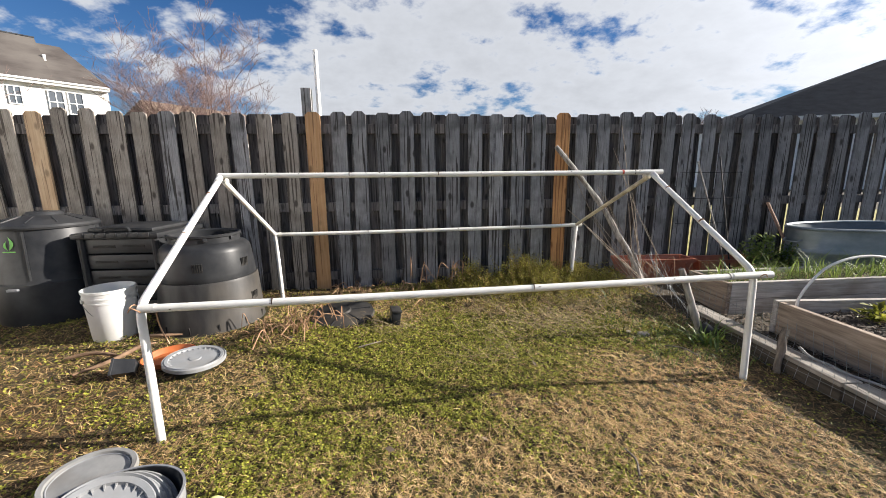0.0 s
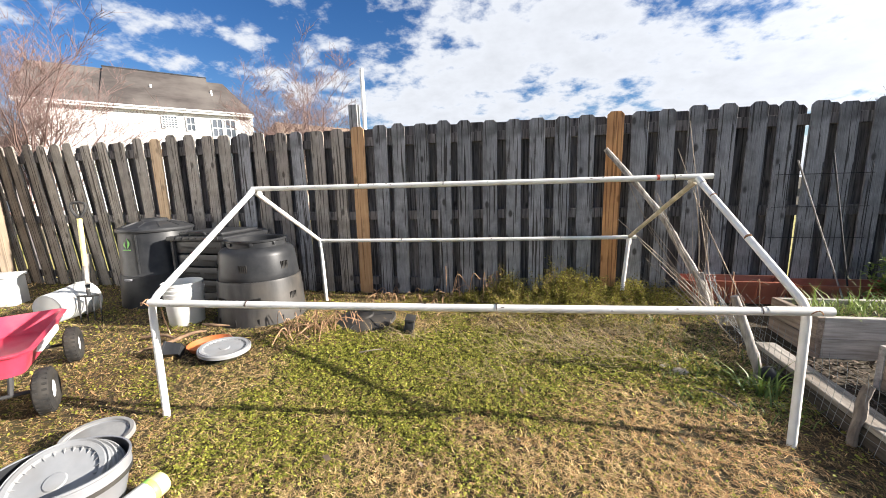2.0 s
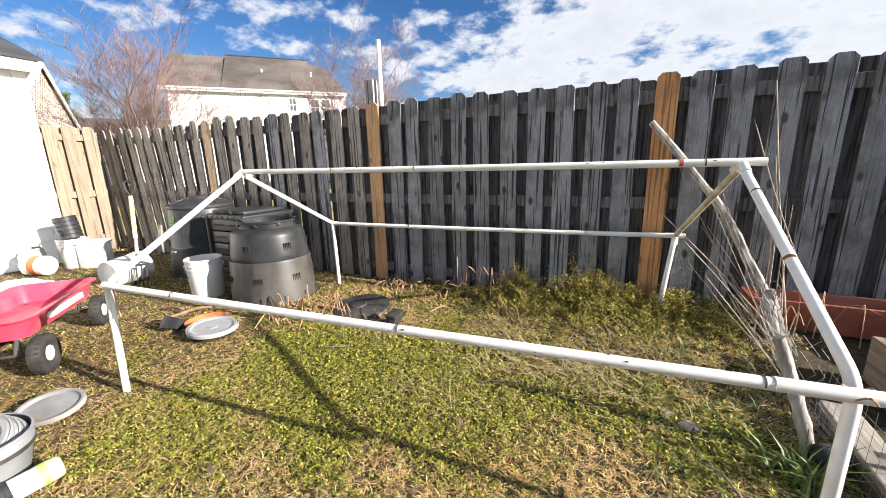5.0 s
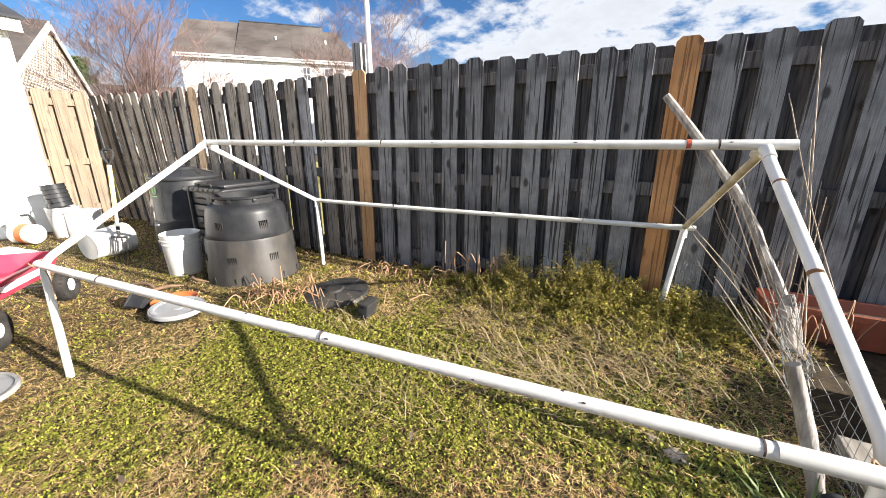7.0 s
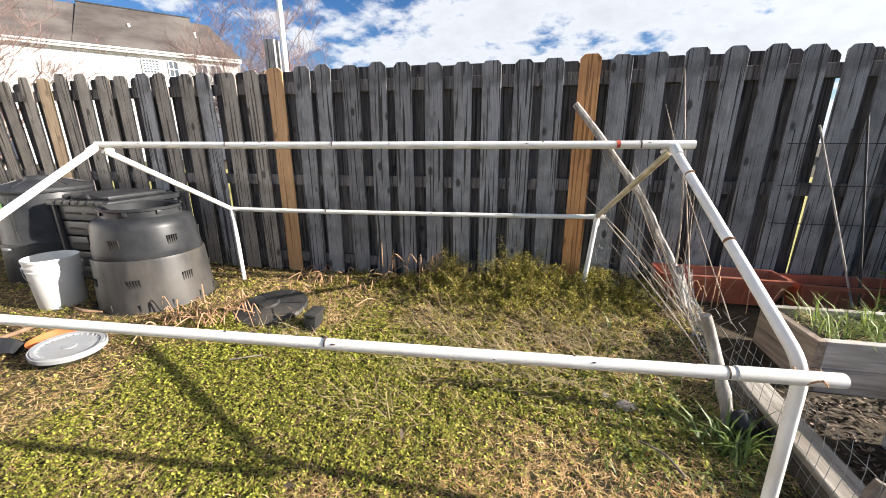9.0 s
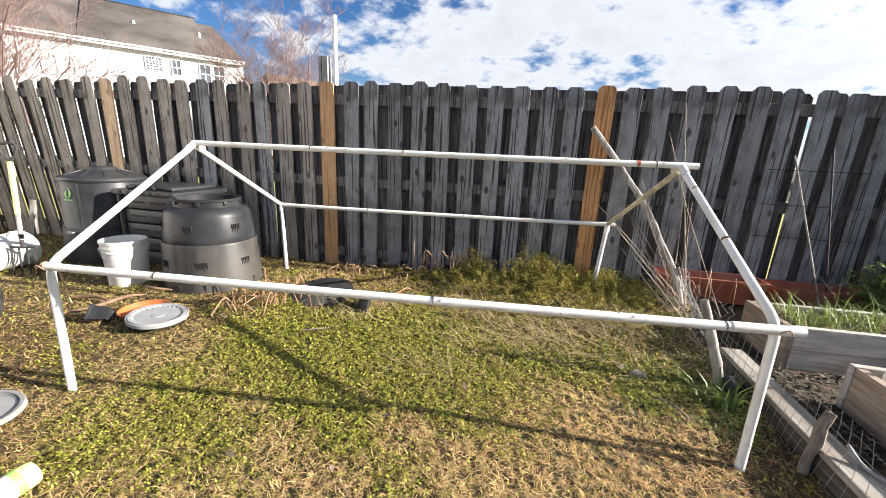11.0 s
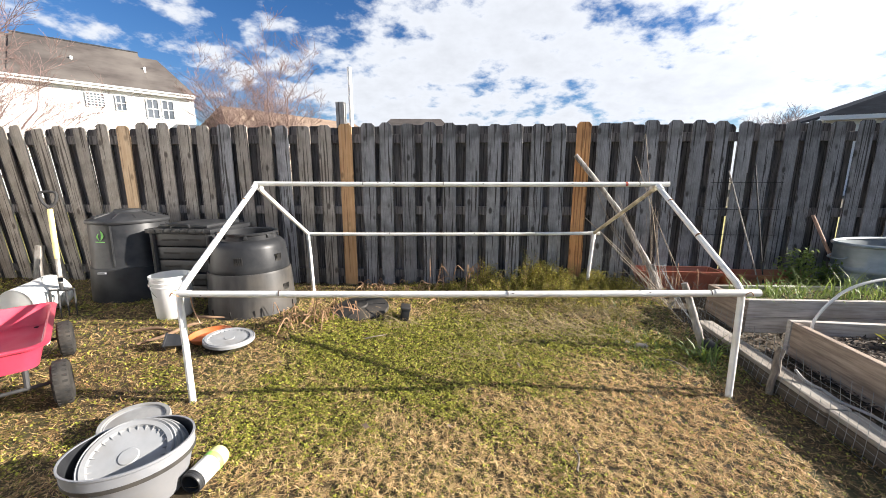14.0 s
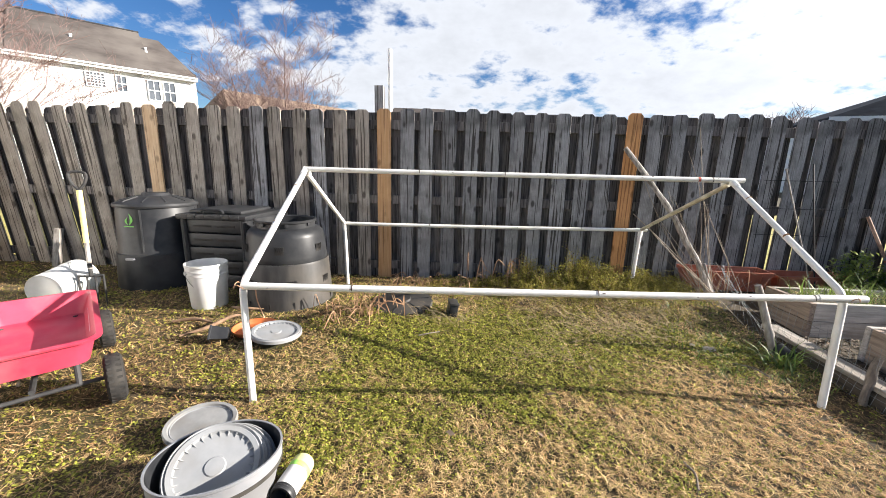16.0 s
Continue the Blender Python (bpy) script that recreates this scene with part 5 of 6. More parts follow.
tank = thing("stock_tank", (4.46, 3.71, gz(4.46, 3.71)), "oval galvanised stock tank with rolled rim beside the fence", "stock tank")
TX, TY = 0.76, 0.37
part("shell", lathe(bmesh.new(), [(0, 0.01), (0.97, 0.01), (0.985, 0.0), (0.985, 0.14), (0.997, 0.15), (1.0, 0.165), (0.997, 0.18), (0.985, 0.19), (0.985, 0.33), (0.997, 0.34), (1.0, 0.355), (0.997, 0.37), (0.985, 0.38), (0.99, 0.575), (0.975, 0.575), (0.97, 0.02), (0, 0.02)], 64, TX, TY), M_GALV, tank)
part("rim", tube(bmesh.new(), [(TX * math.cos(a), TY * math.sin(a), 0.58) for a in np.linspace(0, 2 * math.pi, 65)], 0.016, 8, False), M_GALV, tank, "rolled steel rim")
part("soil", lathe(bmesh.new(), [(0, 0.42), (0.968, 0.40)], 40, TX, TY), M_MULCH, tank, "dark soil")
for s in (-1, 1):
    part("handle", tube(bmesh.new(), smooth_path([(s * TX * 0.99, -0.08, 0.47), (s * (TX + 0.035), -0.06, 0.45), (s * (TX + 0.035), 0.06, 0.45), (s * TX * 0.99, 0.08, 0.47)], 4), 0.008, 6), M_GALV, tank)

bed_a = thing("raised_bed", (2.42, 2.97, 0), "narrow raised bed of two stacked grey planks", "raised bed", rz=0.5)
for z0, z1 in ((0.0, 0.130), (0.134, 0.268)):
    part("front_plank", box(bmesh.new(), (0, 0, z0), (2.6, 0.038, z1), 0.003), M_PLANK, bed_a, smooth=False)
    part("back_plank", box(bmesh.new(), (0, 0.38, z0), (2.6, 0.418, z1), 0.003), M_PLANK, bed_a, smooth=False)
    part("end_plank", box(bmesh.new(), (-0.040, 0, z0), (-0.002, 0.418, z1), 0.003), M_PLANK_Y, bed_a, smooth=False)
part("soil", box(bmesh.new(), (0.001, 0.04, 0), (2.59, 0.378, 0.235)), M_MULCH, bed_a, "dark soil", smooth=False)
bed_b = thing("raised_bed", (2.440, 2.605, 0), "raised bed of brown-grey planks holding salad greens", "raised bed", rz=-3.6)
part("side_plank", box(bmesh.new(), (0, -1.55, 0), (0.038, 0, 0.236), 0.003), M_PLANK_Y, bed_b, smooth=False)
part("side_plank", box(bmesh.new(), (1.15, -1.55, 0), (1.188, 0, 0.236), 0.003), M_PLANK_Y, bed_b, smooth=False)
part("end_plank", box(bmesh.new(), (-0.004, 0.002, 0), (1.19, 0.040, 0.240), 0.003), M_PLANK, bed_b, smooth=False)
part("end_plank", box(bmesh.new(), (-0.004, -1.592, 0), (1.19, -1.552, 0.240), 0.003), M_PLANK, bed_b, smooth=False)
part("soil", box(bmesh.new(), (0.04, -1.548, 0), (1.148, -0.002, 0.150)), M_MULCH, bed_b, "dark soil", smooth=False)
hp = smooth_path([(2.52, 2.55, 0.13), (2.53, 2.56, 0.27), (2.636, 2.57, 0.416), (2.755, 2.575, 0.50), (2.954, 2.58, 0.548), (3.16, 2.57, 0.53), (3.38, 2.56, 0.40), (3.46, 2.55, 0.15)], 5)
solo("bed_hoop", tube(bmesh.new(), hp, 0.009, 10), M_PVC, "white plastic hoop arched over a raised bed", "hoop")

# edging: two courses of old boards, shade put into the lower one's colour
ed = thing("bed_edging", (2.042, 2.95, 0), "grey timber edging along the beds", "edging", rz=math.degrees(math.atan2(-1.75, -0.095)))
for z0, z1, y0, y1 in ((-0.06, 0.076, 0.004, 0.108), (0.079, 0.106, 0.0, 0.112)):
    part("board", box(bmesh.new(), (0, y0, z0), (1.12, y1, z1), 0.005), M_SOILED_SHADED if z0 < 0 else M_EDGE, ed, smooth=False)
    part("board", box(bmesh.new(), (1.126, y0 + 0.006, z0), (2.5, y1 + 0.012, z1 - 0.003), 0.005), M_SOILED_SHADED if z0 < 0 else M_EDGE, ed, smooth=False)


def rough_pole(bm, pts, r0, r1, seed, seg=9, n=6):
    path = smooth_path(pts, n)
    rg = random.Random(seed)
    k = len(path) - 1
    tube(bm, path, [(r0 + (r1 - r0) * i / k) * rg.uniform(0.85, 1.15) for i in range(k + 1)], seg)
    return bm


solo("wooden_stake", rough_pole(bmesh.new(), [(1.962, 2.12, -0.1), (1.966, 2.13, 0.05), (1.992, 2.145, 0.12), (2.000, 2.155, 0.19), (2.022, 2.163, 0.248)], 0.019, 0.020, 4, 9, 3), M_OLD_STAKE, "knobbly weathered stake beside the edging", "stake")
solo("driftwood_post", rough_pole(bmesh.new(), [(1.925, 2.655, -0.05), (1.912, 2.665, 0.05), (1.86, 2.70, 0.24), (1.785, 2.722, 0.46)], 0.027, 0.022, 8, 16, 4), M_BARK, "pale grey driftwood post leaning by the beds", "post")
solo("dead_branch", rough_pole(bmesh.new(), [(1.364, 4.075, 1.40), (1.58, 4.02, 1.13), (1.83, 3.95, 0.79), (1.96, 3.86, 0.52), (2.06, 3.74, 0.30), (2.09, 3.64, 0.10)], 0.024, 0.030, 3, 9, 4), M_BARK, "long grey branch leaning against the fence", "branch")
solo("dead_branch", rough_pole(bmesh.new(), [(2.14, 3.66, 0.02), (2.12, 3.70, 0.18), (2.07, 3.74, 0.36)], 0.024, 0.018, 13, 8, 3), M_BARK, "short broken branch among dry canes", "branch")
CANES = (((2.02, 4.05, 1.60), (2.09, 3.92, 0.9), (2.18, 3.74, 0.10), 0.0055), ((1.93, 4.02, 1.38), (2.08, 3.80, 0.8), (2.29, 3.46, 0.10), 0.005), ((1.47, 3.96, 0.78), (1.75, 3.80, 0.5), (2.12, 3.58, 0.10), 0.006),
         ((1.46, 4.04, 1.33), (1.68, 3.95, 0.8), (2.02, 3.70, 0.12), 0.005), ((2.08, 4.06, 1.15), (2.10, 3.92, 0.7), (2.06, 3.72, 0.1), 0.005), ((1.60, 3.80, 0.62), (1.80, 3.70, 0.4), (2.08, 3.45, 0.08), 0.006),
         ((1.78, 3.98, 1.0), (1.95, 3.78, 0.5), (2.16, 3.50, 0.06), 0.004), ((2.18, 3.98, 0.85), (2.13, 3.80, 0.5), (2.10, 3.55, 0.05), 0.005), ((1.70, 3.6, 0.45), (1.86, 3.3, 0.25), (2.0, 3.05, 0.05), 0.005))
for k, (a, b, c, rad) in enumerate(CANES):
    solo("dry_cane", rough_pole(bmesh.new(), [a, b, c], rad * 0.5, rad * 0.75, k, 6, 5), M_CANE, "thin dry garden cane leaning on the fence", "cane", "dry canes")
rc = random.Random(77)
for k in range(14):
    foot = Vector((2.06 + rc.gauss(0, 0.06), 3.55 + rc.gauss(0, 0.10), 0.03))
    head = foot + Vector((rc.uniform(-0.42, 0.18), rc.uniform(0.05, 0.40), rc.uniform(0.35, 0.95)))
    head.y = min(head.y, 4.06)
    mid = foot.lerp(head, 0.5) + Vector((rc.gauss(0, 0.03), rc.gauss(0, 0.02), rc.gauss(0, 0.02)))
    solo("dry_cane", rough_pole(bmesh.new(), [head, mid, foot], 0.0016, rc.uniform(0.0025, 0.004), 40 + k, 5, 4), M_CANE, "thin dry twig in a bundle by the beds", "cane", "dry canes")
for k, (a, b) in enumerate((((2.785, 3.95, 1.24), (3.15, 3.83, 0.12)), ((3.035, 3.97, 1.29), (3.20, 3.85, 0.12)))):
    solo("support_rod", tube(bmesh.new(), [a, b], 0.0065, 8), M_STEEL if k else M_BARK, "thin garden support rod in a planter", "rod", "support rods")
solo("rusty_stake", tube(bmesh.new(), [(3.71, 4.05, 0.81), (3.82, 3.82, 0.30), (3.86, 3.72, 0.05)], 0.014, 8), surf("rust", (0.24, 0.13, 0.08), (0.45, 0.30, 0.22), 0.8, 20), "rust-brown stake leaning on the fence", "stake")
tr = thing("wire_trellis", (0, 4.06, 0), "black wire trellis fixed to the fence", "trellis")
for z in (1.13, 0.86, 0.6):
    part("wire", tube(bmesh.new(), [(2.72, 0.03, z), (3.42, 0.03, z)], 0.003, 5), M_STEEL, tr)
for x in (2.74, 3.05, 3.40):
    part("wire", tube(bmesh.new(), [(x, 0.024, 0.25), (x, 0.024, 1.22)], 0.003, 5), M_STEEL, tr)


# wire netting: hexagon-like crossing strands on a crumpled sheet
def netting(name, label, path, z0, z1, step, crumple, seed, rad=0.0010, square=False):
    rg = random.Random(seed)
    pts = smooth_path(path, 10)
    dist = [0.0]
    for a, b in zip(pts, pts[1:]):
        dist.append(dist[-1] + (b - a).length)

    def at(s, z):
        s = min(max(s, 0), dist[-1] - 1e-6)
        i = max(k for k in range(len(dist) - 1) if dist[k] <= s)
        p = pts[i].lerp(pts[i + 1], (s - dist[i]) / (dist[i + 1] - dist[i]))
        q = Vector((p.x, p.y, z))
        return q + crumple * Vector((noise.noise(q * 3 + Vector((seed, 0, 0))), noise.noise(q * 3 + Vector((0, seed, 9))), 0.6 * noise.noise(q * 3 + Vector((5, 0, seed)))))

    bm = bmesh.new()
    total = dist[-1]
    if square:
        k = 0
        while k * step < total:
            tube(bm, [at(k * step, z0 + (z1 - z0) * i / 5) for i in range(6)], rad, 3, False)
            k += 1
        rows = int((z1 - z0) / step) + 1
        for j in range(rows):
            n = int(total / 0.08)
            tube(bm, [at(total * i / n, z0 + j * step) for i in range(n + 1)], rad, 3, False)
    else:
        cols, rows = int(total / step), int((z1 - z0) / step)
        for c in range(cols):
            line = []
            for j in range(rows * 2 + 1):
                s = c * step + (0.0 if (j + c) % 2 else 0.5 * step)
                line.append(at(s, z0 + j * step * 0.5))
            tube(bm, line, rad, 3, False)
            line = [at(c * step + (0.5 * step if (j + c) % 2 else 1.0 * step), z0 + j * step * 0.5) for j in range(rows * 2 + 1)]
            tube(bm, line, rad, 3, False)
    return solo(name, bm, M_WIRE, label, "wire netting", smooth=False)


netting("wire_netting", "crumpled chicken wire wrapped round dry canes", [(1.62, 3.92, 0), (1.85, 3.75, 0), (2.0, 3.45, 0), (1.95, 3.15, 0), (1.88, 2.90, 0), (1.95, 2.68, 0)], 0.04, 0.48, 0.06, 0.16, 3)
netting("wire_netting", "welded wire fence along the timber edging", [(2.03, 2.92, 0), (2.005, 2.5, 0), (1.98, 2.1, 0), (1.955, 1.7, 0), (1.93, 1.1, 0)], 0.01, 0.31, 0.052, 0.03, 6, 0.0010, True)
# hose and cord by the edging
solo("hose", tube(bmesh.new(), smooth_path([(2.07, 2.12, 0.15), (2.08, 2.06, 0.118), (2.10, 1.98, 0.112), (2.09, 1.88, 0.112), (2.13, 1.76, 0.112), (2.12, 1.60, 0.112)], 6), 0.007, 8), M_GREY_PL, "short grey hose lying on the edging", "hose")
for k, (x, y, s) in enumerate(((1.54, 2.70, 0.048), (1.46, 2.76, 0.024))):
    bm = bmesh.new()
    bmesh.ops.create_icosphere(bm, subdivisions=3, radius=1)
    for v in bm.verts:
        n = 1 + 0.28 * noise.noise(v.co * 1.7 + Vector((k * 7, 0, 0)))
        v.co = Vector((v.co.x * s * n, v.co.y * s * 0.8 * n, v.co.z * s * 0.40 * n + s * 0.06))
    solo("stone", bm, M_STONE, "pale stone half buried in the grass", "stone", "stones", m=pose(x, y, gz(x, y), 0, 0, 40 * k))


# ---- leaves ----
def quads(name, label, centres, ways, across, material, category, kind="stuff", fold=0.25):
    """Leaves with a crease: six points and four triangles each."""
    c, w, a = (np.asarray(q, float) for q in (centres, ways, across))
    up = np.cross(w, a)
    up /= np.maximum(np.linalg.norm(up, axis=1, keepdims=True), 1e-9)
    half = np.linalg.norm(a, axis=1, keepdims=True)
    v = np.stack((c - w, c - a * 0.9 + up * half * fold, c + a * 0.9 + up * half * fold, c + w), 1).reshape(-1, 3)
    k = np.arange(len(c))[:, None] * 4
    f = np.concatenate((k + np.array([[0, 2, 3]]), k + np.array([[0, 3, 1]])), 1).reshape(-1)
    ob = new(name, fast_mesh(name, v, f, [3] * (2 * len(c)), material))
    return tagged(ob, label, category, kind=kind)


def blades(name, label, x, y, z, length, width, tilt, az, material, category="grass", droop=0.35, kind="stuff", curl=None):
    """Grass blades, each of two quads and a point, leaning over."""
    n = len(x)
    base = np.stack((x, y, z), 1)
    h = np.stack((np.cos(az), np.sin(az), np.zeros(n)), 1)
    s = np.stack((-np.sin(az), np.cos(az), np.zeros(n)), 1) * (width / 2)[:, None]
    up = np.array([[0, 0, 1.0]])
    t1, t2 = tilt, np.minimum(tilt + droop, 1.62)
    mid = base + (length * 0.5)[:, None] * (np.sin(t1)[:, None] * h + np.cos(t1)[:, None] * up)
    tip = mid + (length * 0.5)[:, None] * (np.sin(t2)[:, None] * h + np.cos(t2)[:, None] * up)
    if curl is not None:
        tip = tip + curl[:, None] * s / (width / 2)[:, None]
    v = np.stack((base - s, base + s, mid - s * 0.8, mid + s * 0.8, tip), 1).reshape(-1, 3)
    k = np.arange(n)[:, None] * 5
    f = np.concatenate((k + np.array([[0, 1, 3, 2]]), k + np.array([[2, 3, 4]])), 1).reshape(-1)
    ob = new(name, fast_mesh(name, v, f, np.tile([4, 3], n), material))
    return tagged(ob, label, category, kind=kind)


# ---- lawn ----
rng = np.random.default_rng(4)


def greenness(x, y):
    """How much of the lawn is green at a place, 0 to 1."""
    g = 0.18 + 0.90 * np.exp(-(((x + 0.05) / 0.75) ** 2 + ((y - 2.55) / 0.62) ** 2))
    g += 0.22 * np.exp(-(((x + 0.9) / 0.55) ** 2 + ((y - 1.6) / 0.45) ** 2))
    g += 0.10 * np.exp(-(((x + 0.1) / 0.7) ** 2 + ((y - 1.7) / 0.3) ** 2))
    g += 0.35 * np.exp(-(((x - 1.4) / 0.6) ** 2 + ((y - 2.6) / 0.35) ** 2))
    g -= 0.25 * np.exp(-(((x - 1.45) / 0.45) ** 2 + ((y - 1.8) / 0.5) ** 2))
    g += 0.22 * np.exp(-(((x - 0.8) / 0.5) ** 2 + ((y - 3.0) / 0.4) ** 2))
    g += 0.16 * np.sin(5.3 * x + 2.0 * np.sin(3.1 * y)) * np.sin(4.7 * y + 1.3 * np.sin(2.7 * x))
    g += 0.10 * np.sin(13.0 * x + 3.0 * y) * np.sin(11.0 * y - 4.0 * x)
    g = np.clip((g - 0.16) / 0.62, 0, 1)
    return np.clip(g * g * (3 - 2 * g), 0.05, 0.97)


def clear(x, y):
    """True where grass can stand: not under the beds, the tub or the bins, nor in worn soil."""
    ok = ~((x > 1.885 + 0.052 * y) & (y < 3.6))
    ok &= ((x + 0.945) ** 2 + (y - 1.265) ** 2) > 0.19 ** 2
    ok &= ((x + 1.70) ** 2 + (y - 3.36) ** 2) > 0.40 ** 2
    ok &= ((x + 2.25) ** 2 + (y - 3.08) ** 2) > 0.13 ** 2
    ok &= ((x + 0.66) ** 2 + (y - 3.26) ** 2) > 0.22 ** 2
    ok &= ((x + 1.425) ** 2 + (y - 2.555) ** 2) > 0.15 ** 2
    ok &= y < 4.10
    return ok


def scatter(n, power=1.0):
    """Places on the lawn, closer together where the path runs near."""
    x = rng.uniform(-5.2, 2.25, n * 4)
    y = rng.uniform(0.35, 4.1, n * 4)
    d = np.hypot(x - 0.2, (y - 0.6))
    keep = rng.random(n * 4) < np.clip(1.35 / np.maximum(d, 0.5), 0, 1) ** power
    keep &= clear(x, y)
    return x[keep][:n], y[keep][:n], d[keep][:n]


waves = [(rng.uniform(0, 2 * np.pi), rng.uniform(28, 190), rng.uniform(0, 6.28)) for _ in range(44)]


def tufts(x, y):
    """Small tufts and hollows in the turf, 0 to 1."""
    t = sum(np.sin(w * (np.cos(a) * x + np.sin(a) * y) + p) for a, w, p in waves) / 22 ** 0.5
    return np.clip(0.5 + 0.36 * t, 0, 1)


x, y, d = scatter(640000)
g = greenness(x, y)
keep = rng.random(len(x)) > 0.45 * g
keep &= rng.random(len(x)) > 0.45 * np.clip((0.46 - tufts(x, y)) / 0.3, 0, 1)
x, y, d, g = x[keep], y[keep], d[keep], g[keep]
is_green = rng.random(len(x)) < 0.08 + g * 0.36
bare = 0.5 + 0.5 * np.sin(2.1 * x + 0.8) * np.sin(2.6 * y + 1.9)
thin = (x < -1.5) & (rng.random(len(x)) < 0.35 * bare)
x, y, d, is_green = x[~thin], y[~thin], d[~thin], is_green[~thin]
thatchy = np.clip(0.15 + 0.55 / (1 + np.exp((x + 0.9) * 5)) + 0.25 * np.sin(3.3 * x + 1.1) * np.sin(3.9 * y), 0.12, 0.85)
rusty = 0.08 + 0.42 * np.exp(-(((x - 1.5) / 0.42) ** 2 + ((y - 1.9) / 0.45) ** 2)) + 0.10 * np.exp(-(((x - 1.0) / 0.5) ** 2 + ((y - 1.2) / 0.45) ** 2)) + 0.3 * np.exp(-(((x - 0.75) / 0.4) ** 2 + ((y - 2.15) / 0.3) ** 2))
pick = rng.random(len(x))
sort = np.where(is_green, 1, np.where(pick < rusty, 2, np.where(rng.random(len(x)) < thatchy, 3, 0)))
# matted thatch by the edging, also darkening the turf where the bed's shadow falls
shaded_verge = (x > 1.60 + 0.20 * (y - 1.35) + 0.05 * np.sin(9 * y)) & (y < 2.35)
sort = np.where(shaded_verge & (rng.random(len(x)) < 0.88), 3, sort)
grow = np.clip(d / 2.2, 0.75, 1.18)
for which, name, label, mat in ((0, "dry_grass", "short dormant straw-coloured lawn grass", M_DRY), (1, "green_grass", "short green lawn grass among dry blades", M_GREEN), (2, "rusty_grass", "short dead grass of a rusty orange", M_RUST), (3, "old_thatch", "matted brown thatch between the blades", M_THATCH)):
    k = sort == which
    flag = which == 1
    n = int(k.sum())
    tf = tufts(x[k], y[k])
    ln = rng.gamma(6, 0.0042, n) * (1.0 if not flag else 0.8) * np.clip(grow[k], 0.9, 1.25) * (0.75 + 0.5 * tf)
    tl = np.clip(rng.normal(1.38 if not flag else 1.28, 0.20, n), 0.5, 1.56)
    blades(name, label, x[k], y[k], ground_z(x[k], y[k]) - 0.004 + 0.013 * tf ** 1.5 - (0.004 if which == 3 else 0), ln, rng.uniform(0.0019, 0.0044, n) * grow[k], tl, rng.uniform(0, 2 * np.pi, n), mat, droop=0.15, curl=rng.normal(0, 0.009, n))

# clover and chickweed: small paired leaves close to the ground
x, y, d = scatter(760000)
g = greenness(x, y)
k = rng.random(len(x)) < np.clip(g * 1.1 * (0.55 + 0.7 * tufts(x * 0.5 + 9, y * 0.5)), 0.05, 1.0) * 0.72
x, y, d = x[k], y[k], d[k]
n = len(x)
ctr = np.stack((x, y, ground_z(x, y) + rng.uniform(0.001, 0.010, n) + 0.013 * tufts(x, y) ** 1.5), 1)
az, el = rng.uniform(0, 2 * np.pi, n), rng.normal(0.15, 0.42, n)
size = rng.uniform(0.0037, 0.0086, n) * np.clip(d / 2.1, 0.8, 1.4)
way = np.stack((np.cos(az) * np.cos(el), np.sin(az) * np.cos(el), np.sin(el)), 1) * size[:, None]
acr = np.stack((-np.sin(az), np.cos(az), rng.normal(0, 0.3, n)), 1) * (size * 0.8)[:, None]
quads("clover", "low green clover and chickweed leaves", ctr, way, acr, M_CLOVER, "clover")

# the rest of the yard, thinner
n = 130000
x, y = rng.uniform(-9, 6, n), rng.uniform(-4.5, 4.1, n)
k = ~((x > -5.4) & (x < 2.25) & (y > 0.35)) & ((x < 1.9) | (y < 0.8)) & ((x > -5.3) | (y > 3.4)) & (x < 5.9)
x, y = x[k], y[k]
n = len(x)
blades("yard_grass", "short brown-green grass of the wider yard", x, y, ground_z(x, y) - 0.004, rng.gamma(6, 0.007, n), rng.uniform(0.008, 0.016, n), np.clip(rng.normal(1.15, 0.3, n), 0.2, 1.5), rng.uniform(0, 2 * np.pi, n), M_DRY)

# straw litter
n = 1500
heap = rng.integers(0, 26, n)
x = rng.normal(0.95, 0.55, 26)[heap] + rng.normal(0, 0.16, n)
y = rng.normal(3.0, 0.30, 26)[heap] + rng.normal(0, 0.09, n)
k = clear(x, y) & (y > 2.3)
x, y = x[k], y[k]
n = len(x)
blades("straw_litter", "long pale straw lying flat on the lawn", x, y, ground_z(x, y) + rng.uniform(0.008, 0.04, n), rng.uniform(0.05, 0.20, n), rng.uniform(0.0022, 0.0048, n), np.clip(rng.normal(1.32, 0.22, n), 0.6, 1.57), rng.normal(2.9, 1.1, n), M_STRAW, "straw", droop=0.35, curl=rng.normal(0, 0.035, n))

# weeds along the fence: leafy stems in uneven humps
clump_x = np.concatenate((rng.normal(0.38, 0.13, 8), rng.normal(1.0, 0.28, 26), rng.uniform(1.1, 2.1, 16), rng.uniform(-0.8, 0.3, 7)))
clump_y = np.minimum(4.05 - rng.gamma(2.0, 0.12, len(clump_x)), 4.02)
clump_h = (0.07 + 0.20 * np.exp(-((clump_x - 0.42) / 0.2) ** 2) + 0.22 * np.exp(-((clump_x - 1.0) / 0.38) ** 2) + 0.07 * np.exp(-((clump_x - 1.7) / 0.4) ** 2))
clump_h *= np.clip((clump_y - 3.1) / 0.8, 0.3, 1.0) * rng.uniform(0.65, 1.2, len(clump_x))
which = rng.integers(0, len(clump_x), 1150)
stems_x = clump_x[which] + rng.normal(0, 0.085, 1150)
stems_y = np.minimum(clump_y[which] + rng.normal(0, 0.075, 1150), 4.07)
hump = clump_h[which] * np.exp(-((stems_x - clump_x[which]) ** 2 + (stems_y - clump_y[which]) ** 2) / 0.02)
low_x = rng.normal(1.15, 0.45, 850)
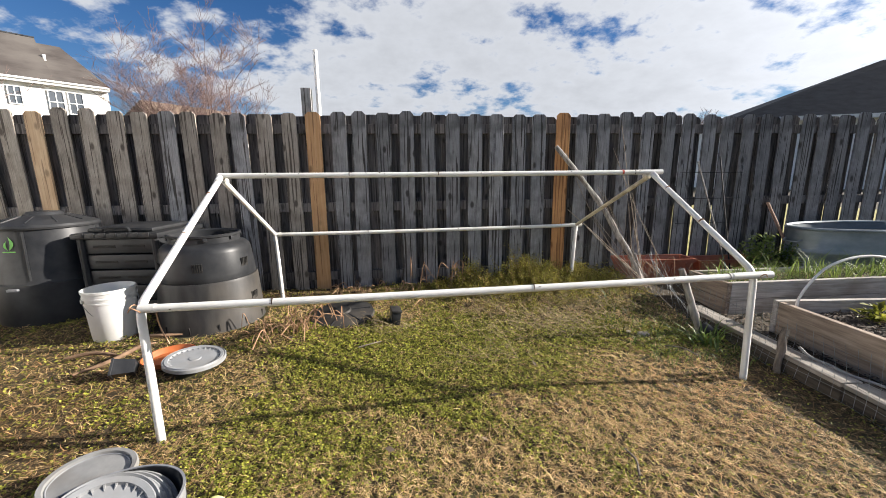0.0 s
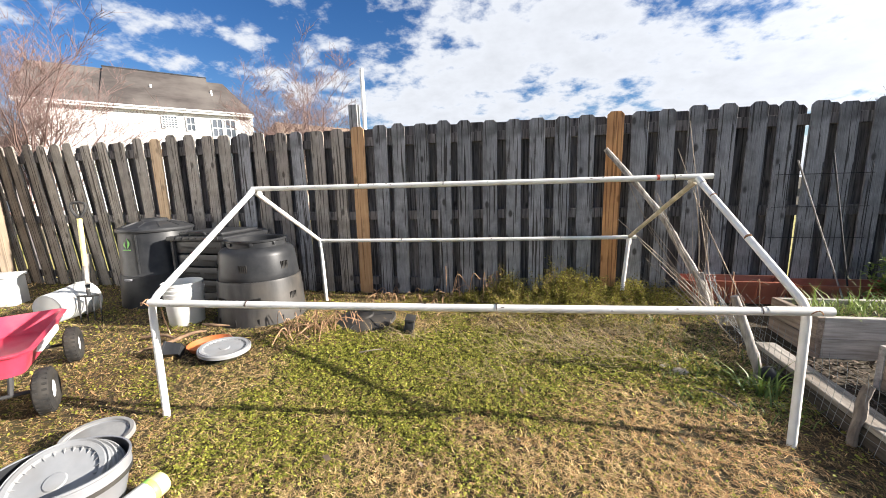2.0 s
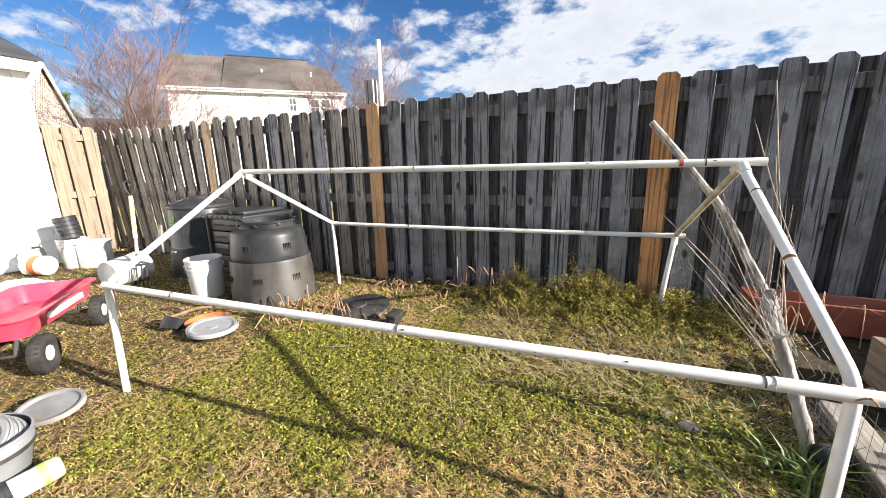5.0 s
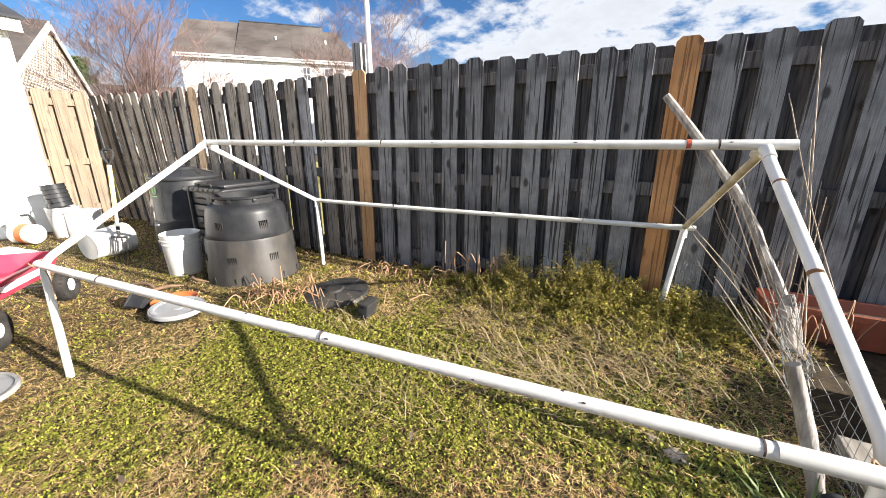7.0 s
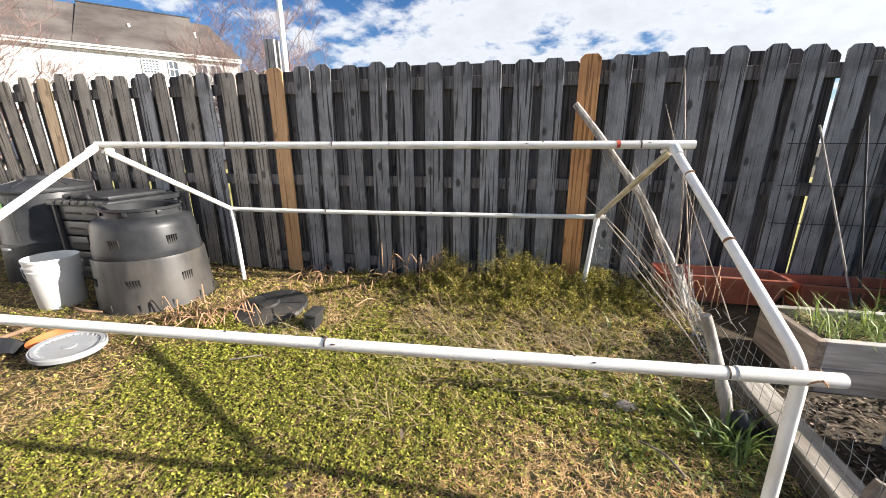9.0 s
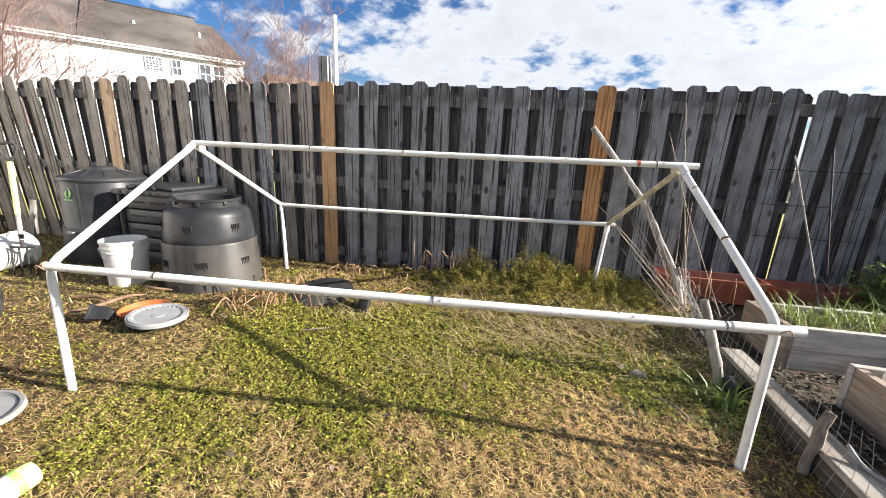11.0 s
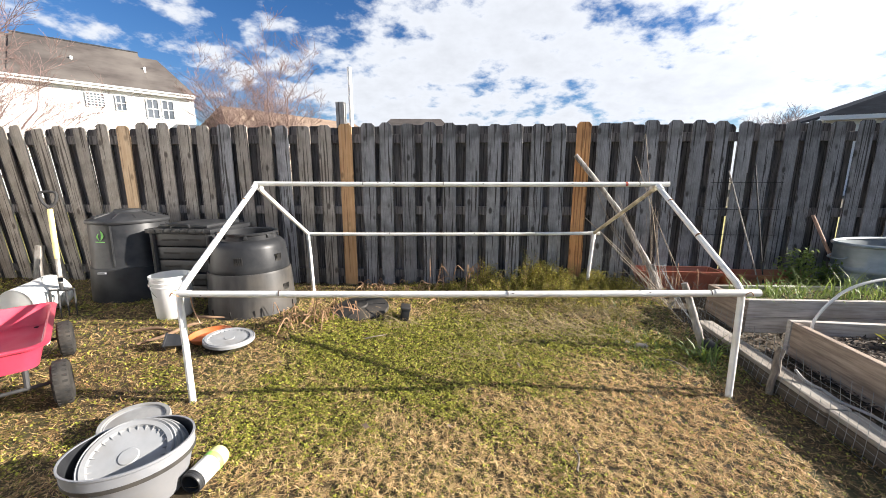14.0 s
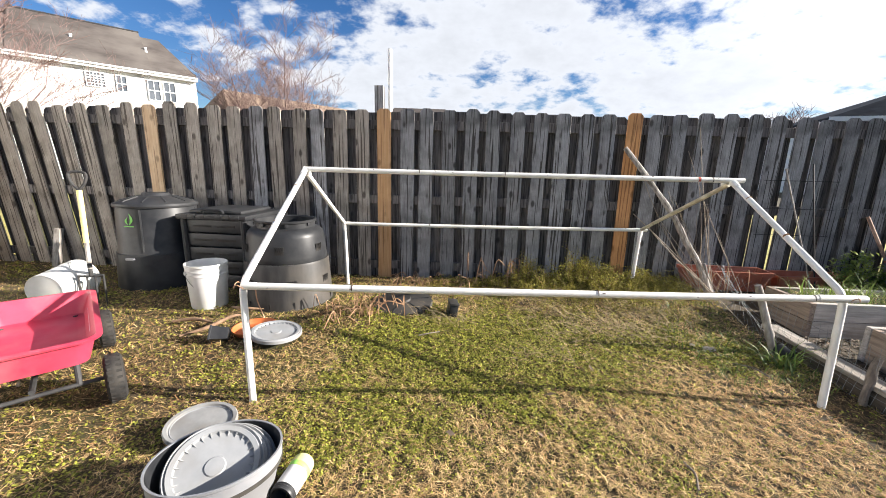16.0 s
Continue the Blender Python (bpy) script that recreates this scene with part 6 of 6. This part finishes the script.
low_y = np.minimum(4.05 - rng.gamma(2.2, 0.17, 850), 4.06)
ok = (low_x > 0.15) & (low_x < 2.1) & (low_y > 3.1)
stems_x, stems_y = np.concatenate((stems_x, low_x[ok])), np.concatenate((stems_y, low_y[ok]))
hump = np.concatenate((hump, rng.uniform(0.035, 0.085, int(ok.sum()))))
lc, lw, la = [], [], []
stem_pts = []
for sx, sy, hh in zip(stems_x, stems_y, hump):
    hh *= rng.uniform(0.55, 1.15)
    lean = rng.normal(0, 0.35, 2)
    b0 = np.array([sx, sy, gz(sx, sy)])
    tip = b0 + np.array([lean[0] * hh, min(lean[1] * hh, 4.09 - sy), hh])
    stem_pts.append((b0, tip))
    for j in range(int(20 + hh * 230)):
        t = rng.uniform(0.05, 1.05)
        p = b0 + (tip - b0) * t + rng.normal(0, 0.012 + 0.02 * hh, 3) * (1, 1, 0.6)
        p[1] = min(p[1], 4.095)
        a, e = rng.uniform(0, 2 * np.pi), rng.normal(0.2, 0.5)
        s = rng.uniform(0.0042, 0.0098)
        lc.append(p)
        lw.append(np.array([np.cos(a) * np.cos(e), np.sin(a) * np.cos(e), np.sin(e)]) * s)
        la.append(np.array([-np.sin(a), np.cos(a), rng.normal(0, 0.4)]) * s * 0.7)
quads("fence_weeds", "yellow-green leafy weeds heaped along the fence", lc, lw, la, M_WEED, "weeds")
bm = bmesh.new()
for b0, tip in stem_pts:
    tube(bm, [b0, (b0 + tip) / 2 + np.array([0.008, 0, 0.01]), tip], [0.0018, 0.0014, 0.0008], 3, False)
solo("weed_stems", bm, M_STALK, "thin brown stems of weeds by the fence", "weeds", kind="stuff", smooth=False)

# dead stalks: arched and broken
rs = random.Random(21)


def stalks(name, label, cx, cy, n, spread, hmax):
    bm = bmesh.new()
    for i in range(n):
        x0, y0 = cx + rs.gauss(0, spread), cy + rs.gauss(0, spread * 0.6)
        y0 = min(y0, 4.05)
        h = hmax * rs.uniform(0.35, 1.0)
        a = rs.uniform(0, 2 * math.pi)
        r1 = rs.uniform(0.03, 0.16)
        z = gz(x0, y0)
        pts = [(x0, y0, z - 0.01), (x0 + 0.3 * r1 * math.cos(a), y0 + 0.3 * r1 * math.sin(a), z + h * 0.6), (x0 + r1 * 0.7 * math.cos(a), y0 + r1 * 0.7 * math.sin(a), z + h), (x0 + r1 * 1.5 * math.cos(a), min(y0 + r1 * 1.5 * math.sin(a), 4.08), z + h * rs.uniform(0.1, 0.9))]
        tube(bm, smooth_path(pts, 4), rs.uniform(0.0022, 0.0042), 5, False)
    return solo(name, bm, M_STALK, label, "dead stalks", kind="stuff")


stalks("dead_stalks", "clump of broken tan stalks beside a black lid", -0.88, 3.05, 20, 0.13, 0.24)
stalks("dead_stalks", "clump of broken tan stalks on the lawn", -1.08, 2.95, 22, 0.14, 0.14)
stalks("dead_stalks", "dry arched stalks against the fence", 0.18, 3.97, 14, 0.16, 0.32)
stalks("dead_stalks", "dry litter of stalks along the fence", -0.45, 3.80, 44, 0.30, 0.09)
stalks("dead_stalks", "dry stalks in a planter", 2.35, 3.86, 14, 0.16, 0.30)

# strap-leaved plant beside the edging
n = 44
a = rng.uniform(0, 2 * np.pi, n)
blades("strap_plant", "tuft of green strap leaves beside the edging", 1.84 + rng.normal(0, 0.035, n), 2.50 + rng.normal(0, 0.035, n), np.full(n, -0.005), rng.uniform(0.10, 0.28, n), rng.uniform(0.007, 0.013, n), rng.uniform(0.25, 1.2, n), a, M_STRAP, "plant", droop=0.55, kind="")
# coarse grass on the shaded strip
n = 520
x, y = rng.uniform(1.35, 1.98, n), rng.uniform(2.2, 3.5, n)
blades("coarse_grass", "coarse green grass beside the beds", x, y, ground_z(x, y), rng.uniform(0.04, 0.13, n), rng.uniform(0.003, 0.006, n), rng.uniform(0.2, 1.3, n), rng.uniform(0, 2 * np.pi, n), M_STRAP, droop=0.5)

# grass on the narrow bed
n = 1500
x, y = rng.uniform(2.46, 4.9, n), rng.uniform(3.02, 3.34, n)
blades("bed_grass", "pale green grass and onion leaves on a raised bed", x, y, np.full(n, 0.23), rng.gamma(5, 0.029, n), rng.uniform(0.004, 0.009, n), rng.uniform(0.1, 1.3, n), rng.uniform(0, 2 * np.pi, n), M_LEAF, droop=0.5)
n = 900
x, y = rng.uniform(2.46, 4.9, n), rng.uniform(3.02, 3.34, n)
blades("bed_straw", "dry straw mulch on a raised bed", x, y, np.full(n, 0.238), rng.uniform(0.05, 0.14, n), rng.uniform(0.002, 0.005, n), rng.uniform(1.2, 1.55, n), rng.uniform(0, 2 * np.pi, n), M_DRY, "straw", droop=0.1)


# shrubs and salad
def leafy(name, label, at, n, rad, h0, h1, size, mat, seed, category="shrub"):
    q = np.random.default_rng(seed)
    t = q.random(n)
    a, rr_ = q.uniform(0, 2 * np.pi, n), np.sqrt(q.random(n)) * rad * (0.7 + 0.3 * np.sin(4 * t * np.pi))
    c = np.stack((at[0] + rr_ * np.cos(a), np.minimum(at[1] + rr_ * np.sin(a), 4.09), at[2] + h0 + (h1 - h0) * t * (0.75 + 0.25 * np.sin(3 * a))), 1)
    az, el = a + q.normal(0, 0.7, n), q.normal(0.35, 0.5, n)
    s = q.uniform(0.6, 1.2, n) * size
    w = np.stack((np.cos(az) * np.cos(el), np.sin(az) * np.cos(el), np.sin(el)), 1) * s[:, None]
    acr = np.stack((-np.sin(az), np.cos(az), q.normal(0, 0.25, n)), 1) * (s * 0.55)[:, None]
    plant = thing(name, at, label, category)
    lf = quads("leaves", "", c - np.array(at), w, acr, mat, "", "", 0.35)
    lf.parent = plant
    bm = bmesh.new()
    for i in range(9):
        p = c[i * (n // 9)] - np.array(at)
        tube(bm, [(0, 0, -0.02), (p[0] * 0.4, p[1] * 0.4, p[2] * 0.6), tuple(p)], [0.006, 0.004, 0.002], 5, False)
    part("stems", bm, M_STALK, plant)
    return plant


leafy("shrub", "small yellow-green leafy shrub by the fence", (3.43, 3.76, 0.02), 1100, 0.22, 0.10, 0.52, 0.022, M_LEAF, 5)
leafy("shrub", "low dark-leaved shrub beside the stock tank", (3.62, 3.66, 0.02), 700, 0.15, 0.05, 0.42, 0.022, M_STRAP, 6)
for k, (px, py) in enumerate(((2.92, 2.40), (2.88, 2.14), (3.12, 2.28), (3.10, 1.98), (2.80, 1.86))):
    leafy("salad_plant", "lime-green salad plant in a raised bed", (px, py, 0.145), 90, 0.11, 0.0, 0.12, 0.034, M_CLOVER, 30 + k, "salad plant")

# mulch chips between and in the beds
n = 9000
x, y = rng.uniform(2.08, 3.9, n), rng.uniform(0.9, 3.0, n)
inb = (x > 2.36 + 0.03 * y) & (y < 2.68)
k = (inb & (x > 2.46) & (y < 2.56) & (x < 3.50)) | (~inb & (x > 2.19) & (y < 2.95))
x, y, inb = x[k], y[k], inb[k]
n = len(x)
c = np.stack((x, y, np.where(inb, 0.152, 0.004) + rng.uniform(0, 0.02, n)), 1)
az, el = rng.uniform(0, 2 * np.pi, n), rng.normal(0, 0.35, n)
s = rng.uniform(0.008, 0.022, n)
w = np.stack((np.cos(az) * np.cos(el), np.sin(az) * np.cos(el), np.sin(el)), 1) * s[:, None]
acr = np.stack((-np.sin(az), np.cos(az), rng.normal(0, 0.4, n)), 1) * (s * 0.4)[:, None]
quads("mulch_chips", "dark bark mulch chips between the raised beds", c, w, acr, surf("bark_chips", (0.03, 0.022, 0.016), (0.20, 0.145, 0.10), 0.9, 3, bump=0, rnd=0.6, island=True), "mulch")
# fallen leaves and twigs on the lawn
n = 90
x, y, d = scatter(n)
n = len(x)
c = np.stack((x, y, ground_z(x, y) + rng.uniform(0.02, 0.04, n)), 1)
az = rng.uniform(0, 2 * np.pi, n)
s = rng.uniform(0.010, 0.024, n)
w = np.stack((np.cos(az), np.sin(az), rng.normal(0, 0.3, n)), 1) * s[:, None]
acr = np.stack((-np.sin(az), np.cos(az), rng.normal(0, 0.4, n)), 1) * (s * 0.5)[:, None]
quads("fallen_leaves", "brown curled leaves scattered on the lawn", c, w, acr, bpy.data.materials["bark_chips"], "leaves")
for k, (px, py, az, ln) in enumerate(((0.72, 1.45, 1.2, 0.14), (-0.45, 2.62, 0.3, 0.16), (1.62, 2.3, 2.0, 0.18), (-0.2, 1.2, 0.6, 0.1))):
    pts = [(px, py, 0.035), (px + 0.5 * ln * math.cos(az), py + 0.5 * ln * math.sin(az), 0.045), (px + ln * math.cos(az + 0.2), py + ln * math.sin(az + 0.2), 0.035)]
    solo("twig", rough_pole(bmesh.new(), pts, 0.005, 0.003, k, 6, 4), M_OLD_STAKE, "brown dry twig lying on the lawn", "twig", "twigs")
